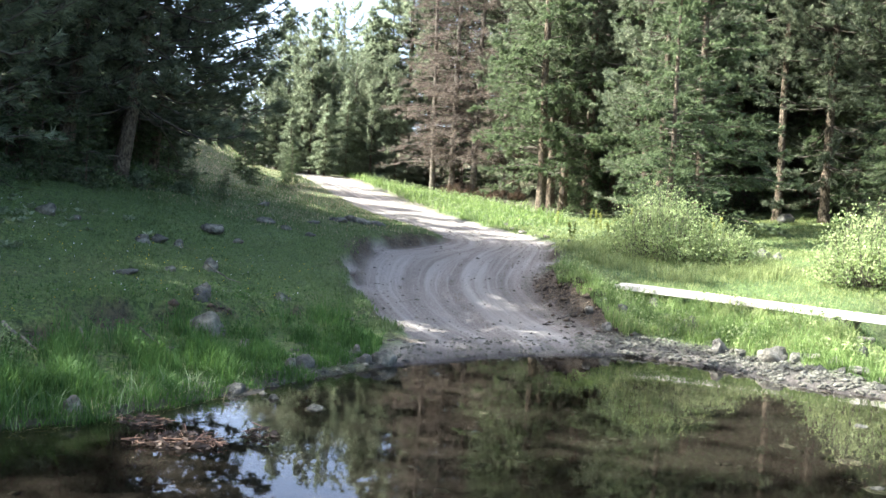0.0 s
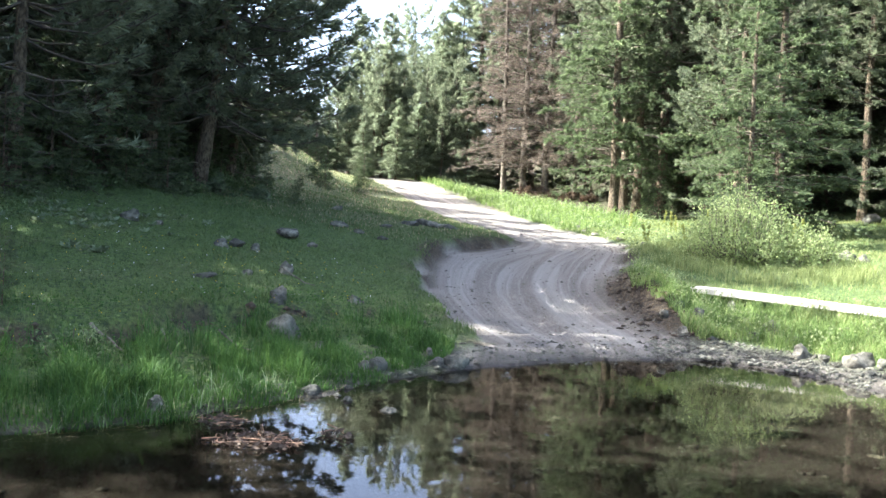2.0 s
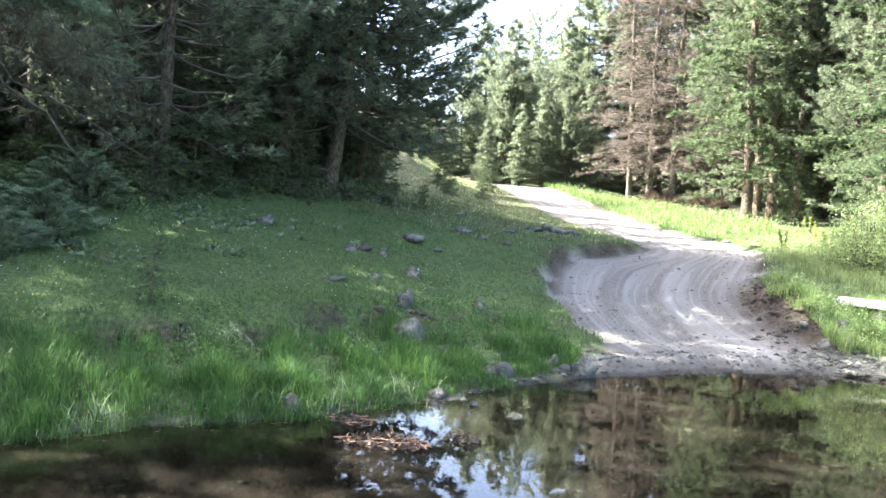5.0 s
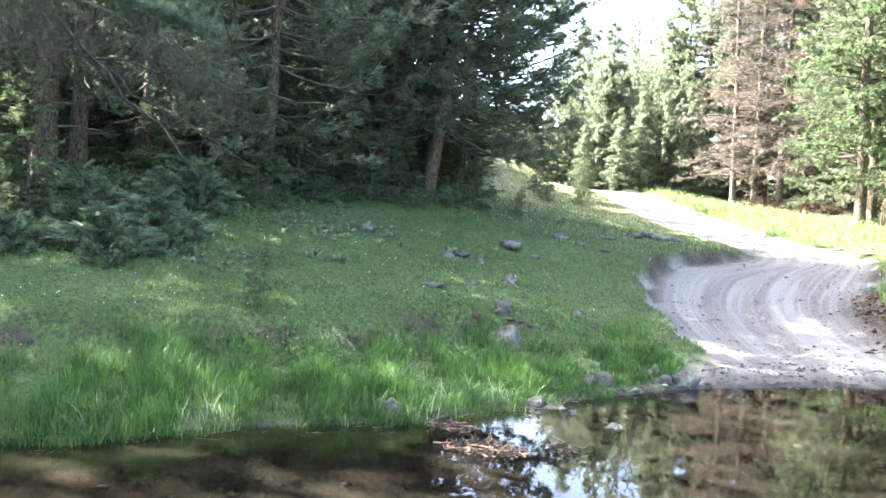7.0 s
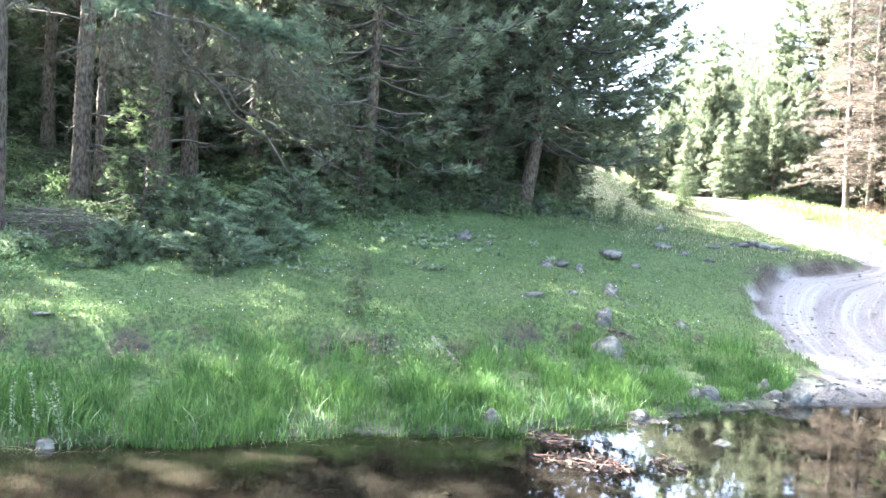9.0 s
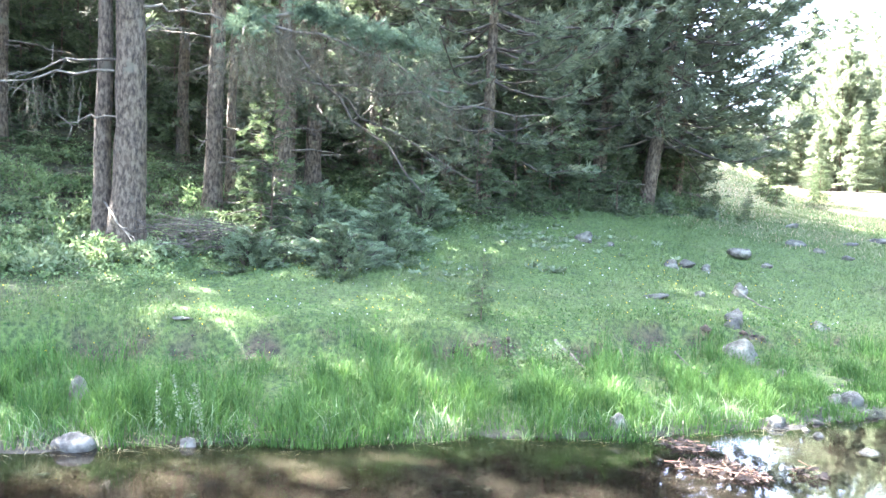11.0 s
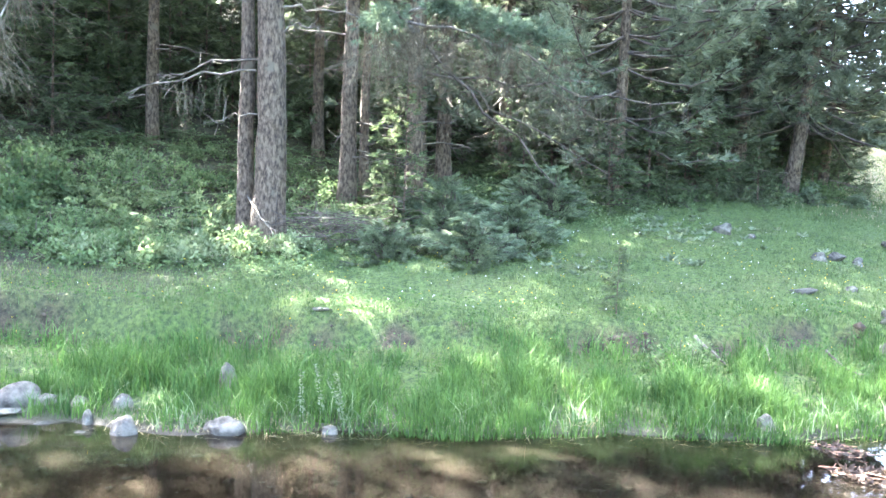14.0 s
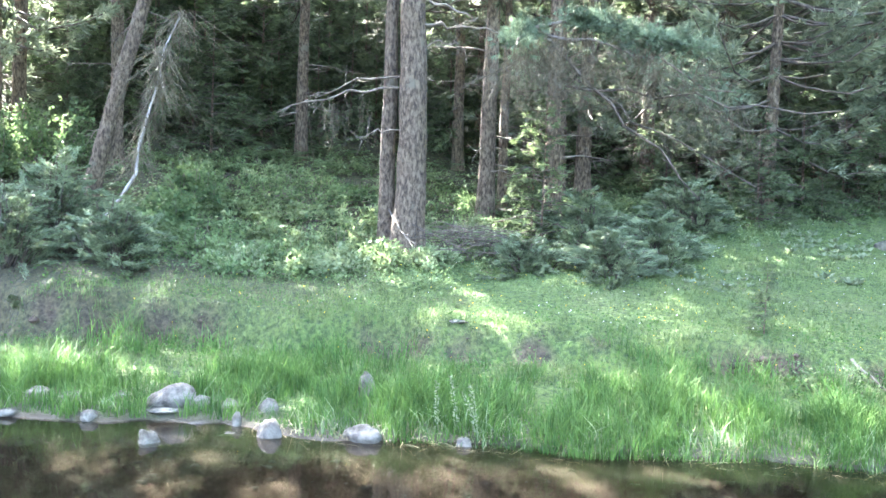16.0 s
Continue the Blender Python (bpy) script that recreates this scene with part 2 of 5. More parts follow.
def plan(x, y):
    """Distance in from the shore, distance to the track, its side, half width and cover, and the place along it."""
    x, y = np.asarray(x, float), np.asarray(y, float)
    d, side, _ = along(SHORE, x, y)
    s = d * side + 0.12 * wave(x * 2.2, y * 2.2)
    rd, rside, rw = along(ROAD, x, y)
    half = np.interp(rw, range(len(ROAD)), [r[2] for r in ROAD])
    road = 1 - smooth(half - 0.05, half + 0.16, rd + 0.15 * wave(x * 2, y * 2, 3))
    return s, rd, rside, half, road, rw


def masks(x, y):
    return plan(x, y)[:5]


def height(x, y):
    x, y = np.asarray(x, float), np.asarray(y, float)
    s, rd, rside, half, road, rw = plan(x, y)
    cx, cy = np.clip(x, -20, 16), np.clip(y, -4, 48)
    q = -0.70 - 0.0569 * cx + 0.1268 * cy + 0.00794 * cx * cx + 0.0004 * cx * cy - 0.00094 * cy * cy
    q = q + 0.35 * np.exp(-((x + 8.5) ** 2 + (y - 15) ** 2) / 14) - 0.3 * np.exp(-((x + 1) ** 2 + (y - 12) ** 2) / 9) + 0.02 * np.hypot(x - cx, y - cy)
    q = np.maximum(q, 0.3) + 0.05 * wave(x, y)
    r, bearing = np.hypot(x, y), np.degrees(np.arctan2(-x, y))
    q = q + np.minimum(0.30 * np.maximum(r - 17, 0), 22) * smooth(22, 34, bearing) * smooth(150, 110, bearing)
    q = q + np.minimum(0.16 * np.maximum(r - 33, 0), 22) * smooth(3, -6, bearing) * smooth(-130, -80, bearing) + np.minimum(0.05 * np.maximum(r - 46, 0), 8) + 0.055 * np.clip(r - 23, 0, 40) * smooth(11, 17, bearing) * smooth(36, 22, bearing)
    left = smooth(0.5, -2.5, x)
    step = smooth(1.8 + 0.22 * wave(x * 3, y * 3, 1), 2.05 + 0.22 * wave(x * 3, y * 3, 1), s)
    low = 0.02 + (0.16 * left + 0.11 * (1 - left)) * np.maximum(s, 0)
    bank = low + (q - low) * (step * left + smooth(0.6, 4.5, s) * (1 - left))
    bank = bank + left * (s > 1) * (0.06 * np.exp(-((s - 2.14) / 0.1) ** 2) - 0.05 * np.exp(-((s - 1.85) / 0.09) ** 2)) * smooth(-0.3, 0.2, wave(x * 2.7, y * 2.7, 5))
    bank = bank - (0.15 + 0.09 * (rside > 0)) * road * smooth(0.5, 2.5, s) + 0.008 * road * wave(x * 3, y)
    track_z = np.interp(rw, range(len(ROAD)), [r[3] for r in ROAD]) + 0.07 * smooth(half - 0.05, half + 0.15, rd) + 0.04 * wave(x * 1.4, y * 1.4) * smooth(0.8, 2, rd)
    bank = bank + (track_z - bank) * smooth(np.where(rside > 0, 5.0, 3.2), 1.2, rd) * smooth(13.8, 17.4, rw)
    spoil = np.exp(-((x - 1.95 + 0.25 * (y - 12.6)) / 0.45) ** 2 - ((y - 12.8) / 1.3) ** 2) * 0.3
    bank = bank + spoil * (1 + 0.4 * wave(x * 6, y * 6))
    gd, _, _ = along(GULLY, x, y)
    gully = np.exp(-(gd / 0.5) ** 2)
    bank = bank * (1 - gully) - 0.06 * gully
    bed = -0.02 - 0.2 * smooth(0, 1.5, -s) - 0.3 * smooth(1.0, 4.0, -s) - 0.04 * wave(x * 1.5, y * 1.5)
    near = smooth(3.2, 1.2, np.hypot(x * 0.5 + 0.2 * y, y + 1.0) ) * (s < 0)
    near = np.maximum(near, smooth(1.5, 4.0, -0.5 * x * 0 - y - 0.45 * x) * (s < -1))
    z = np.where(s > 0, bank, bed + near * 0.4)
    return z


def ground_at(x, y):
    return float(height(x, y))


# ---- mesh helpers ----
def mesh_of(name, verts, faces, material=None, flat=False):
    me = bpy.data.meshes.new(name)
    verts = np.asarray(verts, np.float32).reshape(-1, 3)
    if isinstance(faces, np.ndarray):
        n, k = faces.shape
        me.vertices.add(len(verts))
        me.vertices.foreach_set("co", verts.ravel())
        me.loops.add(n * k)
        me.loops.foreach_set("vertex_index", faces.astype(np.int32).ravel())
        me.polygons.add(n)
        me.polygons.foreach_set("loop_start", np.arange(0, n * k, k, dtype=np.int32))
        me.update(calc_edges=True)
    else:
        me.from_pydata([tuple(v) for v in verts], [], faces)
    me.polygons.foreach_set("use_smooth", np.full(len(me.polygons), not flat))
    if material:
        me.materials.append(material)
    return me


def part(name, me, parent=None, label="", material=None):
    if material:
        me.materials.append(material)
    ob = new(name, me)
    if parent:
        ob.parent = parent
    if label:
        tagged(ob, label)
    return ob


def unit(v):
    return v / np.maximum(np.linalg.norm(v, axis=-1, keepdims=True), 1e-9)


def needles(rng, base, way, n, length, width, spread, droop=0.0):
    """n pointed blades at every base, in a brush about its way."""
    base, way = np.repeat(base, n, 0), np.repeat(unit(way), n, 0)
    m = len(base)
    off = unit(rng.normal(size=(m, 3)))
    d = unit(way + off * (rng.random((m, 1)) ** 0.5) * spread - np.array([0, 0, droop]))
    side = unit(np.cross(d, rng.normal(size=(m, 3)))) * width * rng.uniform(0.6, 1.2, (m, 1)) / 2
    size = length * rng.uniform(0.6, 1.25, (m, 1))
    v = np.stack([base - side, base + side, base + d * size], 1).reshape(-1, 3)
    return v, np.arange(3 * m).reshape(-1, 3)


def leaves(rng, base, way, length, width):
    """One kite-shaped leaf at every base."""
    m = len(base)
    d = unit(way)
    side = unit(np.cross(d, rng.normal(size=(m, 3)))) * width * rng.uniform(0.7, 1.2, (m, 1)) / 2
    size = length * rng.uniform(0.6, 1.25, (m, 1))
    v = np.stack([base, base + d * size * 0.45 - side, base + d * size, base + d * size * 0.45 + side], 1).reshape(-1, 3)
    return v, np.arange(4 * m).reshape(-1, 4)


def blades(rng, x, y, z, tall, width, bend):
    """Grass: bent blades of two pieces, a quad and a tip."""
    m = len(x)
    a = rng.uniform(0, 2 * np.pi, m)
    h = tall * rng.uniform(0.35, 1.25, m)
    dx, dy = np.cos(a), np.sin(a)
    b = bend * h * rng.uniform(0.2, 1.3, m)
    wx, wy = -dy * width / 2, dx * width / 2
    foot = np.stack([x, y, z], 1)
    w = np.stack([wx, wy, 0 * wx], 1)
    mid = foot + np.stack([dx * b * 0.3, dy * b * 0.3, h * 0.6], 1)
    tip = foot + np.stack([dx * b, dy * b, h], 1)
    v = np.stack([foot - w, foot + w, mid + w * 0.8, mid - w * 0.8, tip], 1).reshape(-1, 3)
    k = np.arange(m)[:, None] * 5
    f = np.concatenate([k + [0, 1, 2], k + [0, 2, 3], k + [3, 2, 4]])
    return v, f


def tube(path, radii, sides=6, rough=0.0, rng=None):
    """A tapered tube along a path of points."""
    path, radii = np.asarray(path, float), np.asarray(radii, float)
    n = len(path)
    t = unit(np.gradient(path, axis=0))
    ref = np.where(np.abs(t[:, 2:3]) > 0.9, np.array([[1.0, 0, 0]]), np.array([[0, 0, 1.0]]))
    u = unit(np.cross(t, ref))
    w = np.cross(t, u)
    a = np.linspace(0, 2 * np.pi, sides, endpoint=False)
    r = radii[:, None] * (1 + (rng.normal(size=(n, sides)) * rough if rough else 0))
    v = (path[:, None] + r[..., None] * (np.cos(a)[None, :, None] * u[:, None] + np.sin(a)[None, :, None] * w[:, None])).reshape(-1, 3)
    i, j = np.meshgrid(np.arange(n - 1), np.arange(sides), indexing="ij")
    a0, a1 = i * sides + j, i * sides + (j + 1) % sides
    f = np.stack([a0, a1, a1 + sides, a0 + sides], -1).reshape(-1, 4)
    return v, f


def join(pieces):
    vs, fs, n = [], [], 0
    for v, f in pieces:
        vs.append(v)
        fs.append(f + n)
        n += len(v)
    return np.concatenate(vs), np.concatenate(fs)


# ---- the ground and the water ----
def spaced(lo, hi, fine_lo, fine_hi, step):
    mid = list(np.arange(fine_lo, fine_hi + 1e-6, step))
    d, v = step, fine_hi
    while v < hi:
        d *= 1.22
        v += d
        mid.append(v)
    d, v = step, fine_lo
    while v > lo:
        d *= 1.22
        v -= d
        mid.insert(0, v)
    return np.array(mid)


def build_ground():
    gx, gy = spaced(-700, 700, -14, 9, 0.12), spaced(-500, 900, -2, 24, 0.12)
    X, Y = np.meshgrid(gx, gy)
    Z = height(X, Y)
    v = np.stack([X, Y, Z], -1).reshape(-1, 3)
    ny, nx = X.shape
    i, j = np.meshgrid(np.arange(ny - 1), np.arange(nx - 1), indexing="ij")
    a = i * nx + j
    f = np.stack([a, a + 1, a + nx + 1, a + nx], -1).reshape(-1, 4)
    me = mesh_of("ground", v, f, ground_material())
    s, rd, rside, half, road, rw = (m.ravel() for m in plan(X, Y))
    lane = rd * rside / half
    legs = [0.0] + [math.dist(a[:2], b[:2]) for a, b in zip(ROAD, ROAD[1:])]
    way = np.interp(rw, range(len(ROAD)), np.cumsum(legs))
    x, y = v[:, 0], v[:, 1]
    forest = np.clip(smooth(-7.5, -10.5, x + 0.18 * (y - 6) * (y < 14) + 0.8 * wave(x, y)) + smooth(25, 28, y - 0.05 * x + wave(x, y)) * smooth(0.5, 3, rd) * (x > -6), 0, 1)
    shingle = smooth(1.1, 0.2, s) * (x > -0.8) * (x < 6.0) * (s > -0.3)
    edge = np.exp(-((s - 1.9) / 0.13) ** 2) * (x < -1.8) * smooth(-0.15, 0.2, wave(x * 2.7, y * 2.7, 5) + 0.4 * wave(x * 8, y * 8, 1))
    rim = np.exp(-((rd - half - 0.05) / 0.24) ** 2) * (s > 0.8) * (y < 19) * smooth(-0.5, 0.1, wave(x * 2.2, y * 2.2, 2))
    pile = 1.3 * np.exp(-((x - 1.95 + 0.25 * (y - 12.6)) / 0.55) ** 2 - ((y - 12.8) / 1.4) ** 2)
    for name, val in (("road", np.clip(np.maximum(road, shingle), 0, 1)), ("soil", np.clip(edge + rim + pile, 0, 1)), ("lane", lane), ("way", way), ("dry", 0.75 * smooth(14, 19, y) * smooth(0.5, -1.5, x) * np.clip(0.6 + 0.6 * wave(x * 0.8, y * 0.8, 8), 0, 1)), ("wet", smooth(0.75 + 0.3 * (x > 2), 0.1 + 0.35 * (x > 2), s + 0.2 * wave(v[:, 0] * 4, v[:, 1] * 4, 6)) * (s > -0.5)), ("bed", smooth(0.12, -0.05, s)), ("litter", 0.8 * forest), ("bed_dim", smooth(-4.0, -2.8, x + 0.4 * wave(x, y, 3)))):
        me.attributes.new(name, "FLOAT", "POINT").data.foreach_set("value", val.astype(np.float32))
    tagged(new("ground", me), "grassy valley ground with a gravel ford track", "ground", kind="structure")


build_ground()
gx, gy = np.linspace(-60, 60, 60), np.linspace(-40, 14, 40)
wv = [(x, y, 0.0) for y in gy for x in gx]
wf = np.array([[j * 60 + i, j * 60 + i + 1, j * 60 + i + 61, j * 60 + i + 60] for j in range(39) for i in range(59)])
water = tagged(new("water", mesh_of("water", wv, wf, water_material())), "shallow clear brown stream water with still reflections", "water", kind="structure")
water.visible_shadow = False


# ---- trees ----
def spot(az, far):
    """Plan place at a bearing (degrees left of +y) and a range from the ford's near bank."""
    return -far * math.sin(radians(az)), far * math.cos(radians(az))


def trunk_path(rng, tall, lean=(0, 0), n=14):
    t = np.linspace(0, 1, n)
    wob = np.cumsum(rng.normal(size=(n, 2)) * 0.018 * tall / n, 0)
    x = lean[0] * t * tall + wob[:, 0]
    y = lean[1] * t * tall + wob[:, 1]
    return np.stack([x, y, t * tall - 0.15], 1)


def trunk_mesh(rng, path, r0, sides=12):
    t = np.linspace(0, 1, len(path))
    fine = np.linspace(0, 1, 40)
    p = np.stack([np.interp(fine, t, path[:, k]) for k in range(3)], 1)
    r = r0 * (1 - 0.85 * fine) * (1 + 0.5 * np.exp(-fine * len(path) * 3.2))
    return tube(p, r, sides, 0.035, rng)


def conifer(name, seed, tall, r0, kind="pine", lean=(0, 0), crown_from=0.3, reach=2.6, whorls=18, dense=1.0, dead_low=6, foliage=None, bark=None, label="", tuft=None, thin=1.0, per=5, bare_top=0.0):
    """A conifer: bent tapered trunk, limbs in whorls, needle brushes on the twigs, dead limbs below the crown."""
    rng = np.random.default_rng(seed)
    tree = new(name)
    path = trunk_path(rng, tall, lean)
    t = np.linspace(0, 1, len(path))
    def on(s):
        return np.array([np.interp(s, t, path[:, k]) for k in range(3)])
    part("trunk", mesh_of("trunk", *trunk_mesh(rng, path, r0), bark or BARK), tree)
    limbs, bases, ways = [], [], []
    for w in range(whorls):
        mid = s = crown_from + (0.985 - crown_from) * (w + rng.uniform(0, 0.8)) / whorls
        for k in range(per if kind == "pine" else 6):
            if rng.random() < (0.22 if kind == "pine" else 0.08) or (s > 0.5 and rng.random() < bare_top):
                continue
            a = rng.uniform(0, 2 * np.pi)
            s = np.clip(mid + (0 if kind == "pine" else rng.uniform(-0.6, 0.6) / whorls), crown_from, 0.99)
            rise = (s - crown_from) / (1 - crown_from)
            if kind == "pine":
                long = reach * (0.35 + 1.1 * (rise + 0.08) ** 0.5 * (1 - rise) ** 0.6) * rng.uniform(0.6, 1.15)
                pitch = rng.uniform(-0.45, 0.2) + 0.75 * rise
            else:
                long = reach * (1 - rise) ** 0.85 * rng.uniform(0.62, 1.12) + 0.15
                pitch = rng.uniform(-0.35, 0.0) + 0.6 * rise ** 2
            n = 6
            q = np.linspace(0, 1, n)
            flat = np.array([np.cos(a), np.sin(a), 0])
            sag = (0.12 if kind == "pine" else -0.10) * long
            limb = on(s) + flat * (q * long)[:, None] + np.array([0, 0, 1]) * (np.tan(pitch) * q * long - sag * np.sin(q * np.pi) + (0.10 * long * q ** 3))[:, None]
            limb += rng.normal(size=(n, 3)) * 0.03 * long * q[:, None]
            limbs.append(tube(limb, 0.009 * long * (1 - 0.8 * q) + 0.004, 4))
            m = max(3, int((9 if kind == "pine" else 15) * dense * long))
            u = rng.uniform(0.14 if kind == "pine" else 0.12, 1.0, m) ** (0.7 if kind == "pine" else 1.0)
            at = np.stack([np.interp(u, q, limb[:, c]) for c in range(3)], 1)
            across = np.cross(flat, [0, 0, 1]) * rng.choice([-1, 1], m)[:, None]
            out = unit(flat * rng.uniform(0.4, 1.0, (m, 1)) + across * rng.uniform(0.2, 1.0, (m, 1)) * (1.15 - u)[:, None] * 1.6 + np.array([0, 0, 1]) * rng.normal(0.12 if kind == "pine" else -0.05, 0.22, (m, 1)))
            sub = long * rng.uniform(0.08, 0.34, m) * (1.25 - u)
            for j in range(2 if kind == "pine" else 3):
                bases.append(at + out * (sub * (0.45 + 0.55 * j / 2 if kind == "pine" else 0.15 + 0.85 * j / 2))[:, None] + rng.normal(size=(m, 3)) * 0.03)
                ways.append(out)
    if limbs:
        tagged(part("branchwork", mesh_of("branchwork", *join(limbs), LIMB), tree), kind="stuff")
    b, w_ = np.concatenate(bases), np.concatenate(ways)
    length, width, n, spread = tuft or ((0.17, 0.028, 11, 1.0) if kind == "pine" else (0.15, 0.035, 8, 0.75))
    keep = rng.random(len(b)) < thin
    v, f = needles(rng, b[keep], w_[keep], n, length, width, spread, 0.0 if kind == "pine" else 0.08)
    part("crown", mesh_of("crown", v, f, foliage or (PINE if kind == "pine" else FIR), flat=True), tree)
    if dead_low:
        for k in range(dead_low):
            s = rng.uniform(0.06, max(0.12, crown_from * 1.1))
            part("dead_branch", mesh_of("dead_branch", *dead_limb(rng, on(s), rng.uniform(0, 2 * np.pi), rng.uniform(0.4, 1.3)), TWIG), tree, "bare grey dead branch")
    return tagged(tree, label or "tall conifer with dark green needles", "tree")


def dead_limb(rng, foot, a, long, pitch=None):
    n = 7
    q = np.linspace(0, 1, n)
    pitch = rng.uniform(-0.3, 0.25) if pitch is None else pitch
    flat = np.array([np.cos(a), np.sin(a), 0])
    p = foot + flat * (q * long)[:, None] + np.array([0, 0, 1]) * (q * long * np.tan(pitch) - 0.12 * long * q ** 2)[:, None] + rng.normal(size=(n, 3)) * 0.025 * long * q[:, None]
    out = [tube(p, 0.014 * long ** 0.5 * (1 - 0.75 * q) + 0.003, 4)]
    for k in range(int(5 + 3 * long)):
        u = rng.uniform(0.25, 1)
        b = np.array([np.interp(u, q, p[:, c]) for c in range(3)])
        d = unit(flat * rng.uniform(0.3, 1) + rng.normal(size=3) * 0.5 + np.array([0, 0, -0.35]))
        l2 = long * rng.uniform(0.12, 0.35)
        out.append(tube(np.stack([b, b + d * l2 * 0.5 + rng.normal(size=3) * 0.03, b + d * l2]), [0.006, 0.004, 0.002], 3))
    return join(out)


def stand(tree, x, y, turn=0.0, size=1.0, sink=0.0):
    tree.matrix_basis = pose(x, y, ground_at(x, y) - sink, 0, 0, turn) @ Matrix.Scale(size, 4)
    return tree


def stand_copy(proto, x, y, turn, size):
    return copy_thing(proto, pose(x, y, ground_at(x, y), 0, 0, turn) @ Matrix.Scale(size, 4) @ Matrix.Diagonal((*[1 / s for s in proto.scale], 1)))


# forest-edge pines on the shaded side, those in view with trunks that show
EDGE = [  # bearing, range, height, trunk radius, lean x, lean y, crown start, dead branches
    (51.1, 13.4, 10.5, 0.145, 0.01, 0.0, 0.36, 8), (49.9, 13.9, 10.1, 0.085, 0.0, 0.0, 0.34, 5),
    (63.6, 17.0, 10.1, 0.13, 0.0, 0.0, 0.30, 9), (77.0, 13.2, 10.1, 0.13, 0.20, 0.22, 0.36, 5), (53.0, 17.0, 10.1, 0.12, 0.0, 0.0, 0.25, 5), (51.6, 18.0, 10.1, 0.11, 0.0, 0.0, 0.25, 4),
    (27.6, 19.2, 9.0, 0.15, 0.08, 0.02, 0.2, 3), (25.5, 17.6, 7.6, 0.16, 0.12, 0.0, 0.30, 3), (30.0, 18.0, 9.6, 0.13, 0.02, 0.0, 0.06, 3), (35.5, 16.5, 10.1, 0.15, 0.0, 0.0, 0.07, 3),
    (40.5, 16.0, 10.8, 0.14, 0.02, 0.0, 0.09, 3), (44.5, 15.5, 11.3, 0.15, 0.0, 0.0, 0.16, 5), (67.5, 20.5, 10.1, 0.13, 0.0, 0.0, 0.22, 6), (82.0, 16.0, 10.1, 0.14, 0.0, 0.0, 0.2, 4), (73.5, 19.5, 10.1, 0.14, 0.0, 0.0, 0.15, 4),
    # From 84.5 on: high crowns out of view, added to shade bank and ford.
    (33.0, 14.8, 8.5, 0.12, 0.06, -0.02, 0.14, 4), (28.0, 16.6, 8.2, 0.13, 0.08, 0.0, 0.12, 3), (29.0, 19.3, 9.2, 0.14, 0.04, 0.0, 0.05, 2), (22.2, 17.6, 6.8, 0.16, 0.15, 0.0, 0.22, 2), (20.2, 19.6, 6.3, 0.12, 0.06, 0.0, 0.22, 2), (38.0, 18.5, 10.1, 0.14, 0.0, 0.0, 0.05, 2), (84.5, 14.2, 12, 0.14, 0.0, 0.0, 0.45, 3), (88.5, 12.6, 12, 0.14, 0.0, 0.0, 0.42, 3), (93.0, 13.5, 12, 0.14, 0.0, 0.0, 0.4, 2), (80.5, 16.8, 12.5, 0.13, 0.0, 0.0, 0.42, 3), (98.0, 12.5, 12, 0.14, 0.0, 0.0, 0.4, 2), (90.0, 17.5, 13, 0.14, 0.0, 0.0, 0.4, 2), (75.0, 15.8, 12, 0.13, 0.0, 0.0, 0.45, 3), (104.0, 14.0, 12, 0.14, 0.0, 0.0, 0.4, 2), (46.0, 15.3, 12, 0.1, 0.0, 0.0, 0.42, 3)]
for k, (az, far, tall, r, lx, ly, cf, dl) in enumerate(EDGE):
    low = az < 48
    tree = conifer("pine_tree", 100 + k, tall, r, "pine", (lx, ly), cf, 3.0 if az < 23 else 2.75 if az < 27 else 2.5 if az < 31 else 2.8, 24 if az < 27 else 21 if low else 15, 1.3 if az < 27 else 0.95, dl, per=8 if az < 27 else 7 if az < 36 else 6 if low else 5, bare_top=(0.0 if az < 27 else 0.15 if az < 39 else 0.45 if low else 0.2), label="shaded pine with drooping lower boughs at the meadow edge" if low else "shaded pine with a bare grey trunk at the meadow edge")
    stand(tree, *spot(az, far))
    tagged(tree, group="pines along the forest edge")



def strands(rng, foot, n, long, spread, material, r=0.004):
    """Thin bare twigs that hang down from points along a limb, each with forks."""
    out = []
    for k in range(n):
        b = foot[rng.integers(len(foot))] + rng.normal(size=3) * 0.05
        d = np.array([rng.normal() * spread, rng.normal() * spread, -1.0])
        l = long * rng.uniform(0.3, 1.0)
        q = np.linspace(0, 1, 5)[:, None]
        p = b + d * q * l + np.cumsum(rng.normal(size=(5, 3)) * 0.05 * l, 0)
        out.append(tube(p, r * (1.1 - q[:, 0] * 0.8), 3))
        for j in range(3):
            u = rng.integers(1, 4)
            e = p[u] + unit(rng.normal(size=3) + d * 0.8) * l * rng.uniform(0.1, 0.3)
            out.append(tube(np.stack([p[u], (p[u] + e) / 2 + rng.normal(size=3) * 0.015, e]), [r * 0.7, r * 0.5, r * 0.3], 3))
    return join(out)


def custom_limb(rng, a, b, r, sag=0.1, n=9, wob=0.03):
    a, b = np.asarray(a, float), np.asarray(b, float)
    q = np.linspace(0, 1, n)[:, None]
    p = a + (b - a) * q + np.array([0, 0, -1.0]) * sag * np.sin(q * np.pi) + rng.normal(size=(n, 3)) * wob * np.minimum(q * 3, 1)
    return p, tube(p, r * (1 - 0.75 * q[:, 0]) + 0.003, 5, 0.05, rng)


